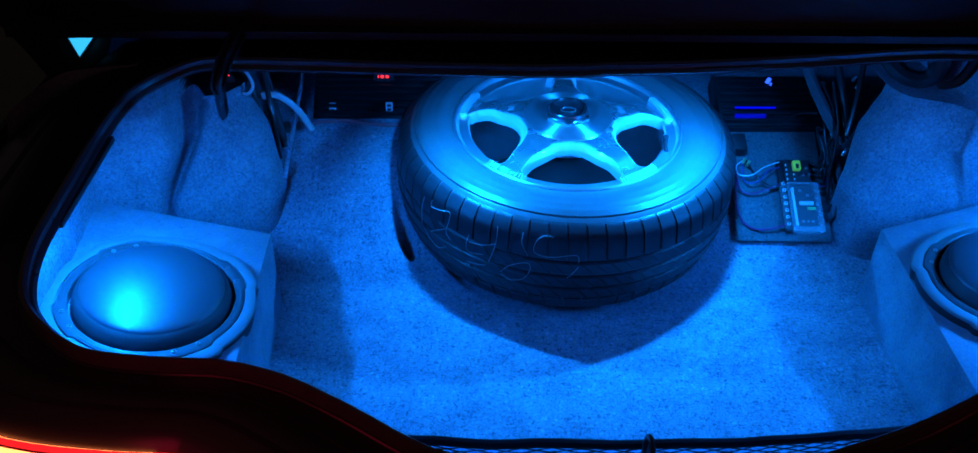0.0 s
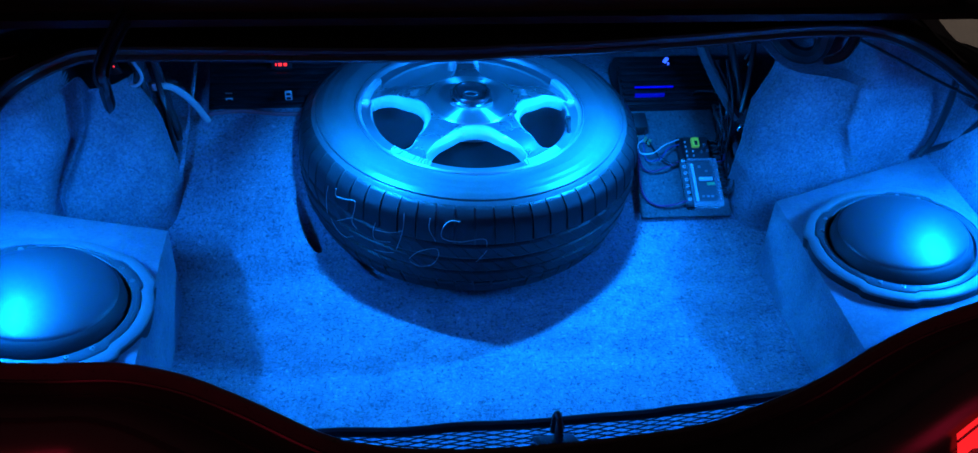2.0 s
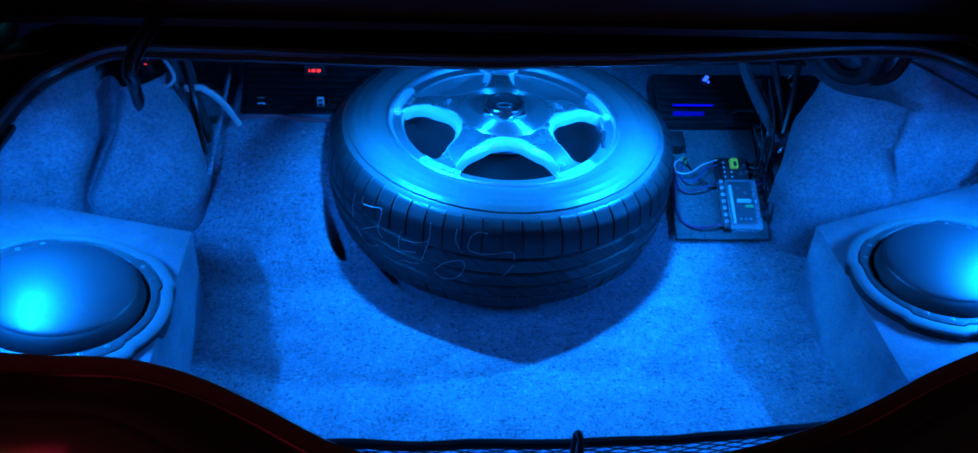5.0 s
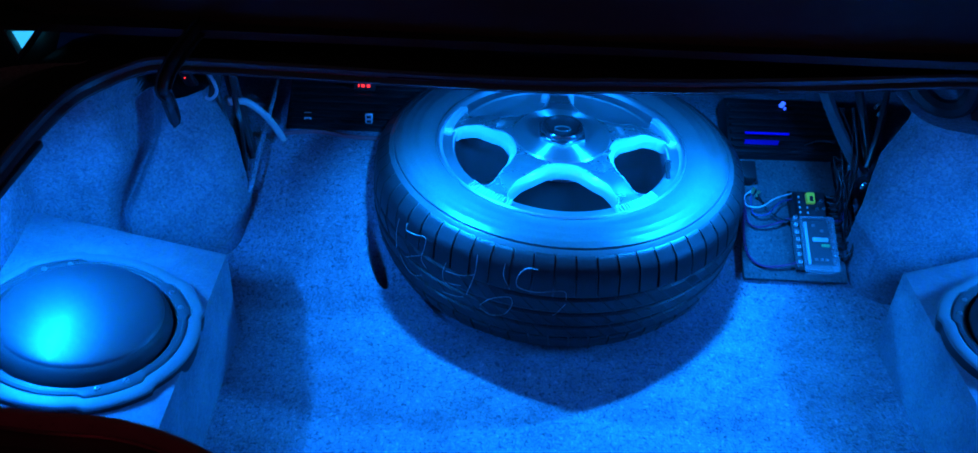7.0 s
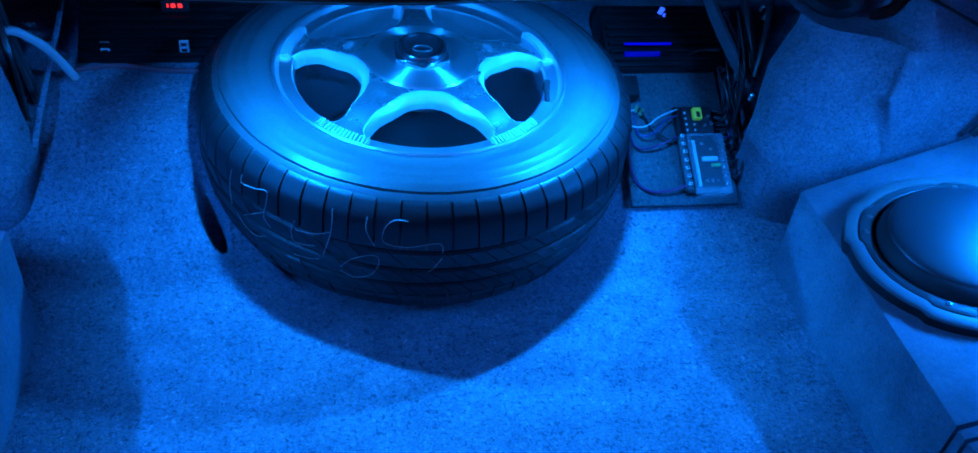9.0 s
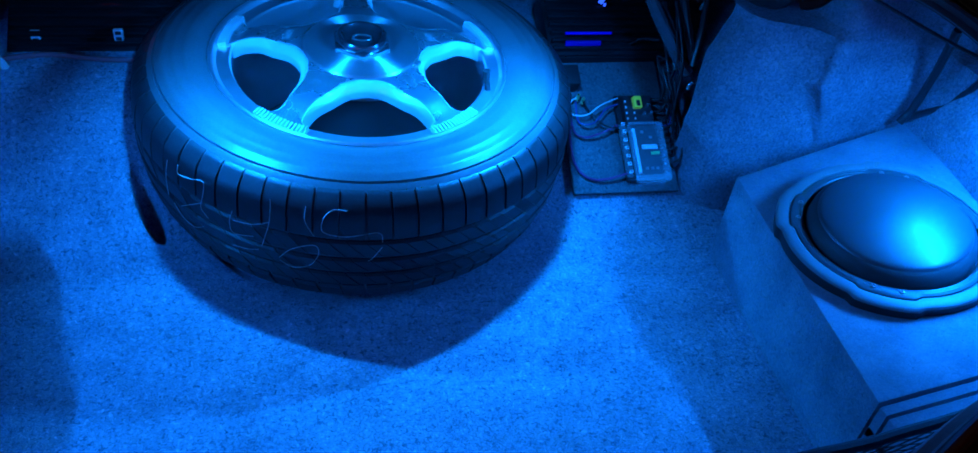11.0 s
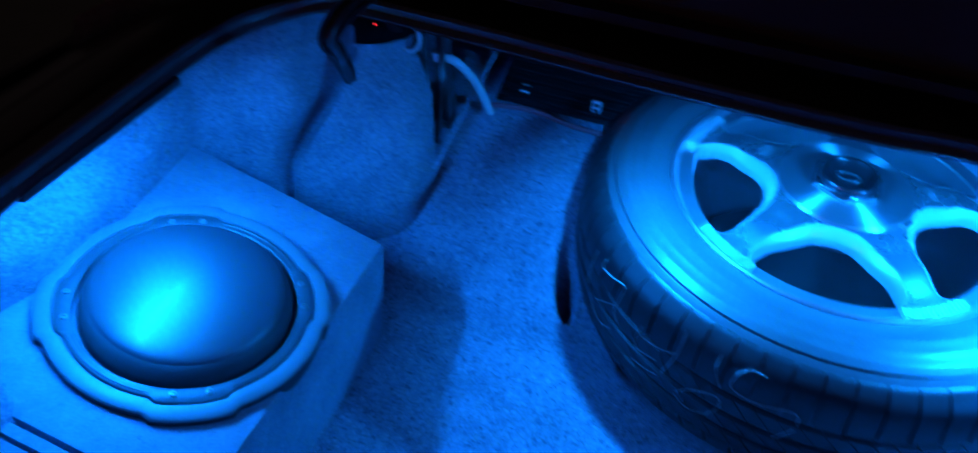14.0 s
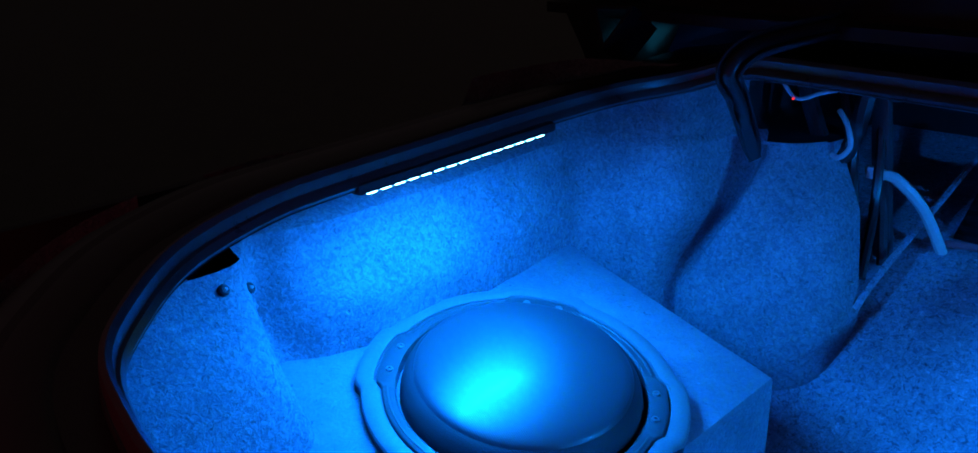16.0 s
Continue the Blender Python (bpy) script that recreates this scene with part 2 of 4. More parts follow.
tail_trim = mottled("tail_lamp_rib", (0.10, 0.01, 0.01), (0.15, 0.015, 0.015), (0.2, 0.3), 60, 4, 500, 0.05, 0.0005)
cb = cone.node_tree.nodes["Principled BSDF"]
cb.inputs["IOR"].default_value = 1.55
cb.inputs["Coat Weight"].default_value = 0.12
cb.inputs["Coat Roughness"].default_value = 0.14
# woven fibres under the clear finish
weave_at = node(cone, "ShaderNodeTexCoord")
threads = []
for axis in ("X", "Y"):
    w = node(cone, "ShaderNodeTexWave", Scale=210.0)
    w.bands_direction = axis
    wire(cone, weave_at, "Object", w, "Vector")
    threads.append(w)
crossing = node(cone, "ShaderNodeMath")
crossing.operation = "MULTIPLY"
wire(cone, threads[0], "Fac", crossing, 0)
wire(cone, threads[1], "Fac", crossing, 1)
weave = node(cone, "ShaderNodeBump", Strength=0.12, Distance=0.0006)
wire(cone, crossing, 0, weave, "Height")
wire(cone, weave, "Normal", cb, "Normal")

# ---- mesh helpers ----


def thing(name, label, category, place=(0, 0, 0), group="", kind=""):
    ob = new(name)
    ob.empty_display_size = 0.02
    ob.location = place
    return tagged(ob, label, category, group, kind)


def part(name, bm, mat, parent=None, label="", smooth=True):
    """Links a bmesh as one mesh object under a thing or a part."""
    bmesh.ops.recalc_face_normals(bm, faces=bm.faces[:])
    me = bpy.data.meshes.new(name)
    bm.to_mesh(me)
    bm.free()
    me.materials.append(mat)
    if smooth:
        me.shade_smooth()
        me.set_sharp_from_angle(angle=radians(38))
    ob = new(name, me)
    if parent:
        ob.parent = parent
    if label:
        ob["label"] = label
    return ob


def box_bm(size, at=(0, 0, 0), bevel=0.0, turn=None, segments=2):
    bm = bmesh.new()
    bmesh.ops.create_cube(bm, size=1.0)
    bmesh.ops.scale(bm, vec=size, verts=bm.verts[:])
    if bevel:
        bmesh.ops.bevel(bm, geom=bm.edges[:], offset=bevel, segments=segments, affect="EDGES", profile=0.6)
    if turn:
        bmesh.ops.transform(bm, matrix=turn, verts=bm.verts[:])
    bmesh.ops.translate(bm, vec=at, verts=bm.verts[:])
    return bm


def join_bm(*bms):
    out = bmesh.new()
    for b in bms:
        me = bpy.data.meshes.new("tmp")
        b.to_mesh(me)
        out.from_mesh(me)
        b.free()
        bpy.data.meshes.remove(me)
    return out


def loft(rings, closed=True, cap=False):
    """Faces between rings of points, each of the same count."""
    bm = bmesh.new()
    rows = [[bm.verts.new(p) for p in r] for r in rings]
    n = len(rows[0])
    for a, b in zip(rows, rows[1:]):
        for i in range(n if closed else n - 1):
            j = (i + 1) % n
            bm.faces.new((a[i], a[j], b[j], b[i]))
    if cap:
        bm.faces.new(rows[0])
        bm.faces.new(rows[-1])
    return bm


def lathe(profile, steps=96, at=(0, 0, 0), close=False):
    rings = []
    for r, z in profile:
        rings.append([(at[0] + r * math.cos(k * math.tau / steps), at[1] + r * math.sin(k * math.tau / steps), at[2] + z) for k in range(steps)])
    if close:
        rings.append(rings[0])
    bm = loft(rings)
    if close:
        bmesh.ops.remove_doubles(bm, verts=bm.verts[:], dist=1e-6)
    return bm


def spline(points, per=8, closed=False):
    """A smooth line through points."""
    p = [Vector(q) for q in points]
    n, out = len(p), []
    for i in range(n if closed else n - 1):
        if closed:
            a, b, c, d = p[i - 1], p[i], p[(i + 1) % n], p[(i + 2) % n]
        else:
            a, b, c, d = p[max(i - 1, 0)], p[i], p[i + 1], p[min(i + 2, n - 1)]
        for k in range(per):
            t = k / per
            out.append(0.5 * ((2 * b) + (c - a) * t + (2 * a - 5 * b + 4 * c - d) * t * t + (3 * b - a - 3 * c + d) * t ** 3))
    if not closed:
        out.append(p[-1])
    return out


def tube(points, radius, sides=8, per=6, closed=False, flat=1.0):
    line = spline(points, per, closed)
    rings = []
    up = Vector((0.13, 0.21, 0.97)).normalized()
    n = len(line)
    for i, q in enumerate(line):
        a = line[i - 1] if (i or closed) else q
        b = line[(i + 1) % n] if (i < n - 1 or closed) else q
        t = (b - a).normalized()
        s = t.cross(up)
        s = s.normalized() if s.length > 1e-4 else Vector((1, 0, 0))
        v = s.cross(t)
        rings.append([q + radius * (math.cos(k * math.tau / sides) * s + flat * math.sin(k * math.tau / sides) * v) for k in range(sides)])
    if closed:
        rings.append(rings[0])
    return loft(rings, cap=not closed)


# ---- setting: ground and car body ----
bm = bmesh.new()
bmesh.ops.create_grid(bm, x_segments=40, y_segments=40, size=60)
ground = part("ground", bm, asphalt)
ground.location = (0, 0, -0.55)
tagged(ground, "dim asphalt ground round the parked car at night", "ground", kind="structure")

OPENING = [(-0.051, 0.875), (-0.13, 0.877), (-0.184, 0.884), (-0.23, 0.897), (-0.262, 0.915), (-0.318, 0.955), (-0.378, 0.991), (-0.44, 1.012), (-0.51, 1.018), (-0.573, 1.029),
           (-0.615, 1.055), (-0.655, 1.098), (-0.673, 1.155), (-0.682, 1.225), (-0.691, 1.34), (-0.700, 1.46), (-0.700, 1.55), (-0.688, 1.606), (-0.655, 1.634), (-0.58, 1.638),
           (-0.44, 1.634), (-0.245, 1.626), (-0.05, 1.624), (0.152, 1.634), (0.366, 1.662), (0.541, 1.692), (0.660, 1.697), (0.715, 1.665), (0.738, 1.58), (0.738, 1.43), (0.730, 1.26),
           (0.70, 1.14), (0.64, 1.075), (0.55, 1.043), (0.452, 1.021), (0.37, 0.998), (0.295, 0.968), (0.205, 0.925), (0.13, 0.898), (0.063, 0.881)]


def smooth(a, b, v):
    t = max(0.0, min(1.0, (v - a) / (b - a)))
    return t * t * (3 - 2 * t)


def lip_height(x, y):
    """The edge of the opening rises towards the front."""
    front = smooth(1.2, 1.62, y) if x > 0 else smooth(1.56, 1.64, y) * (1 - smooth(0.60, 0.70, -x))
    return 0.39 + 0.02 * smooth(1.0, 1.2, y) + 0.025 * front


lip = [Vector((p.x, p.y, lip_height(p.x, p.y))) for p in spline([(x, y, 0) for x, y in OPENING], 5, closed=True)]
out = []
for i, p in enumerate(lip):
    t = (lip[(i + 1) % len(lip)] - lip[i - 1]).to_2d()
    nrm = Vector((-t.y, t.x)).normalized()
    if nrm.dot(Vector((p.x, p.y - 1.3))) < 0:
        nrm = -nrm
    out.append(Vector((nrm.x, nrm.y * (0.62 if nrm.y < 0 else 1.0), 0)))


def ring(off, dz):
    """The lip moved outwards and up; ahead of the opening the body stays level as the rear deck."""
    pts = []
    for p, o in zip(lip, out):
        f = smooth(0.25, 0.85, o.y) if off > 0.06 else 0.0
        pts.append(p + o * off + Vector((0, 0, dz + (0.018 - dz) * f)))
    return pts


car = thing("car_body", "glossy black car body round the open boot", "car", kind="structure")
# flange, gutter, shoulder and flank of the rear body
PROFILE = [(0.10, 0.008), (0.03, 0.006), (0.004, 0.0), (0.0, 0.002), (0.002, 0.006), (0.016, 0.005), (0.022, -0.002), (0.036, -0.002), (0.041, 0.000), (0.046, 0.006), (0.056, 0.009),
           (0.09, 0.008), (0.125, 0.001), (0.150, -0.013), (0.164, -0.042), (0.172, -0.10), (0.178, -0.20), (0.172, -0.34), (0.155, -0.60)]
part("rear_panel", loft([ring(a, b) for a, b in PROFILE]), black_paint, car)
part("weather_seal", loft([ring(0.001, 0.002), ring(-0.002, 0.006), ring(0.001, 0.0105), ring(0.004, 0.0115), ring(0.0045, 0.013), ring(0.004, 0.019), ring(0.008, 0.0225), ring(0.013, 0.021), ring(0.015, 0.013), ring(0.014, 0.004)]), rubber_seal, car, "black rubber weather seal")
sill = [i for i, q in enumerate(lip) if q.y < 1.03 and abs(q.x) < 0.52]
sill.sort(key=lambda i: lip[i].x)
part("sill_trim", loft([[lip[i] - out[i] * a + Vector((0, 0, b)) for i in sill] for a, b in ((-0.003, -0.001), (0.004, -0.002), (0.013, -0.005), (0.017, -0.012), (0.017, -0.06))], closed=False), sill_grey, car, "grey plastic sill trim")
# cabin that rises ahead of the boot
bm = loft([[(-0.93, y, -0.40), (-0.97, y, 0.05), (-0.95, y, 0.36), (-0.80, y + 0.05, h * 0.8), (-0.6, y + 0.1, h), (0.66, y + 0.1, h), (0.86, y + 0.05, h * 0.8), (1.01, y, 0.36), (1.03, y, 0.05), (0.99, y, -0.40)]
           for y, h in ((2.24, 0.50), (2.5, 0.62), (3.0, 0.85), (4.2, 0.85))], cap=True)
part("cabin", bm, black_paint, car)

for s, dx in ((-1, 0.0),):
    wing = [(0.78, 0.47), (0.86, 0.30), (0.90, 0.33), (0.945, 0.415), (1.00, 0.50), (0.98, 0.53), (0.80, 0.53)]
    part("quarter_panel", loft([[(s * x + dx, y, z) for x, z in wing] for y in (1.775, 1.83, 2.3)], cap=True), black_paint, car)

fender = []
for y, xm in ((1.56, 0.878), (1.66, 0.900), (1.76, 0.927), (1.95, 0.992), (2.30, 1.010)):
    fender.append([(xm - 0.10, y, 0.446), (xm - 0.095, y, 0.432), (xm - 0.02, y, 0.392), (xm - 0.002, y, 0.375), (xm, y, 0.386), (xm - 0.016, y, 0.406), (xm - 0.05, y, 0.432)])
part("quarter_panel", loft(fender, cap=True), black_paint, car)

lid = thing("boot_lid", "raised black boot lid seen from inside", "boot lid", (0.02, 1.74, 0.49))
rows = []
for half, y, z, thick in ((0.84, 0.0, -0.02, 0.03), (0.93, 0.01, 0.02, 0.04), (1.09, 0.03, 0.14, 0.04), (1.12, 0.06, 0.34, 0.04), (1.08, 0.10, 0.62, 0.04), (0.9, 0.06, 0.92, 0.04)):
    rows.append([(-half, y, z), (-half + 0.03, y + thick, z), (half - 0.03, y + thick, z), (half, y, z), (half - 0.06, y - 0.02, z), (0.0, y - 0.035, z), (-half + 0.06, y - 0.02, z)])
bm = loft(rows, cap=True)
part("lid_panel", bm, black_trim, lid)

# ---- boot floor, with the raised shelves either side of the wheel well ----
LEFT_RISE = [(0.8, 0.0), (1.58, 0.0), (1.65, 0.012), (1.71, 0.062), (1.77, 0.130), (1.82, 0.172), (1.88, 0.200), (2.0, 0.232), (2.2, 0.265)]
RIGHT_RISE = [(0.8, 0.0), (1.66, 0.0), (1.72, 0.018), (1.78, 0.060), (1.86, 0.118), (1.94, 0.165), (2.02, 0.195), (2.2, 0.225)]


def rise(table, y):
    for (a, za), (b, zb) in zip(table, table[1:]):
        if y <= b:
            return za + (zb - za) * max(0.0, (y - a) / (b - a))
    return table[-1][1]


xs = [-1.0, -0.8, -0.65, -0.55] + [-0.5 + 0.005 * k for k in range(20)] + [-0.40 + 0.0025 * k for k in range(64)] + [-0.24 + 0.005 * k for k in range(149)] + [0.52, 0.6, 0.7, 0.85, 1.0]
ys = [0.80 + 0.016 * k for k in range(50)] + [1.592 + 0.004 * k for k in range(70)] + [1.872 + 0.008 * k for k in range(16)] + [2.0 + 0.02 * k for k in range(11)]
bm = bmesh.new()
grid = []
for x in xs:
    row = []
    for y in ys:
        far = math.hypot(x, y - 1.852)
        z = rise(LEFT_RISE if x < 0 else RIGHT_RISE, y) * smooth(0.278, 0.298, far)
        if abs(x) < 0.2 and y > 1.852:
            z = 0.0
        z += 0.0025 * noise.noise(Vector((x * 5, y * 5, 0)))
        # a deep slit in the carpet beside the tyre
        along, across = (x + 0.311) * 0.364 - (y - 1.724) * 0.931, (x + 0.311) * 0.931 + (y - 1.724) * 0.364
        z -= 0.075 * (1 - smooth(0.30, 1.0, math.hypot(along / 0.050, across / 0.018)))
        row.append(bm.verts.new((x, y, z)))
    grid.append(row)
for a, b in zip(grid, grid[1:]):
    for i in range(len(ys) - 1):
        bm.faces.new((a[i], b[i], b[i + 1], a[i + 1]))
floor = part("floor", bm, carpet)
tagged(floor, "grey speckled carpet floor rising to a shelf either side of the wheel", "floor", kind="structure")


def carpet_wall(name, label, plans, per=6):
    """plans: (z, points) from low to high; a carpet skin with a thickness."""
    rows = [[Vector((q.x, q.y, z)) for q in spline([(a, b, 0) for a, b in pts], per)] for z, pts in plans]
    tall = []
    for i in range(len(rows[0])):
        column = [r[i] for r in rows]
        tall.append([a.lerp(b, k / 6) for a, b in zip(column, column[1:]) for k in range(6)] + [column[-1]])
    for c in tall:
        for q in c:
            d = 0.004 * noise.noise(q * 9.0) + 0.0015 * noise.noise(q * 30.0)
            q.x, q.y = q.x + d, q.y - d
            if q.y < 1.5:
                q.z = min(q.z, lip_height(q.x, q.y) - 0.012)
    bm = loft([[c[k] for c in tall] for k in range(len(tall[0]))], closed=False)
    # the lining is left open as a dark gap under the lip at one rear corner
    open_faces = [f for f in bm.faces if f.calc_center_median().x < -0.6 and 1.146 < f.calc_center_median().y < 1.196 and f.calc_center_median().z > 0.338]
    bmesh.ops.delete(bm, geom=open_faces, context="FACES")
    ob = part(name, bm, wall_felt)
    # bare black metal ahead of the folded edge, where the carpet ends
    ob.data.materials.append(black_trim)
    for f in ob.data.polygons:
        f.material_index = 1 if -0.71 < f.center.x < 0 and f.center.z > 0.3385 and (f.center.y > 1.80 or f.center.y > 1.70 and f.center.x > -0.668) else 0
    return tagged(ob, label, "wall", kind="structure")


REAR = [(-0.40, 0.93), (-0.60, 0.98), (-0.70, 1.035), (-0.725, 1.085), (-0.733, 1.14), (-0.748, 1.188), (-0.836, 1.212), (-0.806, 1.262)]
REAR_TOP = [(-0.40, 0.92), (-0.62, 0.95), (-0.76, 1.00), (-0.83, 1.06), (-0.855, 1.13), (-0.855, 1.19), (-0.858, 1.23), (-0.860, 1.27)]
SIDE = [(-0.790, 1.36), (-0.803, 1.50), (-0.816, 1.595)]
SIDE_TOP = [(-0.845, 1.36), (-0.850, 1.50), (-0.845, 1.595)]
REAR_LOW = [(x + 0.040 * smooth(0.5, 0.75, -x) * (1 - smooth(1.20, 1.26, y)), y + 0.015) for x, y in REAR]
REAR_MID = [((a + c) / 2 + 0.006, (b + d) / 2) for (a, b), (c, d) in zip(REAR, REAR_TOP)]
LOW = REAR_LOW + SIDE + [(-0.812, 1.630), (-0.780, 1.650), (-0.740, 1.664), (-0.726, 1.700), (-0.721, 1.700), (-0.706, 1.684), (-0.65, 1.697), (-0.588, 1.710), (-0.549, 1.733), (-0.535, 1.778)]
MID = REAR + SIDE + [(-0.812, 1.638), (-0.760, 1.652), (-0.700, 1.672), (-0.688, 1.745), (-0.676, 1.765), (-0.662, 1.718), (-0.63, 1.733), (-0.595, 1.750), (-0.570, 1.777), (-0.560, 1.81)]
HIGH = REAR_MID + [((a + c) / 2, (b + d) / 2) for (a, b), (c, d) in zip(SIDE, SIDE_TOP)] + [(-0.825, 1.645), (-0.770, 1.664), (-0.715, 1.680), (-0.702, 1.745), (-0.685, 1.810), (-0.648, 1.755), (-0.63, 1.762), (-0.615, 1.775), (-0.602, 1.80), (-0.597, 1.83)]
LEDGE = REAR_TOP + SIDE_TOP + [(-0.825, 1.650), (-0.770, 1.670), (-0.720, 1.690), (-0.704, 1.80), (-0.695, 1.98), (-0.648, 1.96), (-0.63, 1.96), (-0.615, 1.97), (-0.602, 1.98), (-0.597, 1.99)]
LEVELS = ((-0.01, LOW), (0.16, LOW), (0.265, MID), (0.322, HIGH), (0.338, HIGH), (0.350, LEDGE), (0.43, LEDGE))
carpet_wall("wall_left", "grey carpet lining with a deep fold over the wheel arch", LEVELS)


def mirror(pts, z):
    """The lining of the other side: a little farther out, with a shallower fold over the wheel arch."""
    fold = len(REAR) + len(SIDE) + 3
    pts = list(pts)
    if z < 0.34:
        (ax, ay), (bx, by) = pts[fold - 1], pts[fold + 2]
        for i, f in ((fold, 0.33), (fold + 1, 0.67)):
            x, y = pts[i]
            pts[i] = (x, y + 0.92 * (ay + (by - ay) * f - y))
    return [(-x + 0.040 * smooth(0.70, 0.80, -x) * smooth(1.0, 1.2, y), y + 0.03 * smooth(0.68, 0.78, -x) * smooth(1.45, 1.6, y)) for x, y in pts]


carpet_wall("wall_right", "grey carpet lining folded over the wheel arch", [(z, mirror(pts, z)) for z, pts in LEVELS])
tagged(part("wall_front", box_bm((1.9, 0.02, 0.75), (0.03, 2.20, 0.15)), black_trim), "dark bulkhead behind the amplifiers", "wall", kind="structure")
tagged(part("ceiling", box_bm((1.9, 0.56, 0.012), (0.03, 1.965, 0.478)), black_trim), "black underside of the rear deck", "ceiling", kind="structure")
tagged(part("wall_rear", box_bm((1.3, 0.02, 0.36), (0, 0.862, 0.17)), carpet), "carpeted rear wall of the boot", "wall", kind="structure")
tagged(part("wall_outer_left", box_bm((0.01, 1.3, 0.40), (-0.90, 1.55, 0.18)), black_trim), "black metal behind the carpet lining", "wall", kind="structure")
tagged(part("wall_outer_right", box_bm((0.01, 1.3, 0.40), (0.95, 1.55, 0.18)), black_trim), "black metal behind the carpet lining", "wall", kind="structure")

# folded upper edge of the carpet over the wheel arch
fold_edge = part("trim", tube([(-0.655, 1.752, 0.3385), (-0.646, 1.7535, 0.3400), (-0.630, 1.7605, 0.3400), (-0.615, 1.7735, 0.3395), (-0.602, 1.799, 0.3385)], 0.0018, 6), wall_felt)
tagged(fold_edge, "folded upper edge of the carpet lining", "trim", kind="structure")
# two clips that hold the lining at the rear corner
for p in ((-0.787, 1.171, 0.322), (-0.797, 1.197, 0.311)):
    stud = thing("trim_clip", "small black clip pressed into the carpet lining", "clip", p, group="trim clips")
    stud.rotation_euler = Vector((0.8, 0.3, 0.5)).to_track_quat("Z", "Y").to_euler()
    part("head", lathe([(0.0, 0.0030), (0.0035, 0.0026), (0.0050, 0.0010), (0.0050, -0.004)], 16), black_trim, stud)
    part("pin", lathe([(0.0, 0.0044), (0.0015, 0.0040), (0.0017, 0.0020)], 10), zinc, stud)

# pale edge of the shelf carpet, running forward from its foot
edge = part("trim", tube([(-0.536, 1.772, 0.165), (-0.532, 1.80, 0.190), (-0.530, 1.89, 0.222), (-0.530, 2.0, 0.254), (-0.530, 2.12, 0.29)], 0.0042, 6), carpet)
tagged(edge, "pale cut edge of the carpeted shelf", "trim", kind="structure")

# ---- spare wheel ----
wheel = thing("spare_wheel", "silver five-spoke alloy wheel with worn tyre lying on the carpet", "wheel", (0.0, 1.850, 0.032))
wheel.rotation_euler = (radians(6), 0, radians(-3))
TYRE = [(0.216, 0.224), (0.222, 0.2285), (0.231, 0.2305), (0.234, 0.2325), (0.2440, 0.2336), (0.2455, 0.2339), (0.2485, 0.2340), (0.2500, 0.2337), (0.260, 0.2332), (0.2615, 0.2333), (0.2640, 0.2330), (0.2655, 0.2326), (0.274, 0.2314), (0.2755, 0.2315), (0.2785, 0.2308), (0.2800, 0.2302), (0.2875, 0.2270), (0.2884, 0.2238), (0.2902, 0.2230), (0.2912, 0.2256), (0.2945, 0.2240), (0.304, 0.2175),
        (0.3130, 0.208), (0.3185, 0.193), (0.3215, 0.172), (0.3228, 0.12), (0.3170, 0.075), (0.3090, 0.048), (0.2970, 0.027), (0.280, 0.010), (0.26, 0.0), (0.235, 0.005), (0.216, 0.018)]
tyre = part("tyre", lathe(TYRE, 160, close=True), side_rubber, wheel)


def radius(z):
    """The radius of the carcass at a height."""
    for (r1, z1), (r2, z2) in zip(TYRE[-13:], TYRE[-12:]):
        if z2 <= z <= z1:
            return r1 + (r2 - r1) * (z1 - z) / (z1 - z2)
    return 0.3185


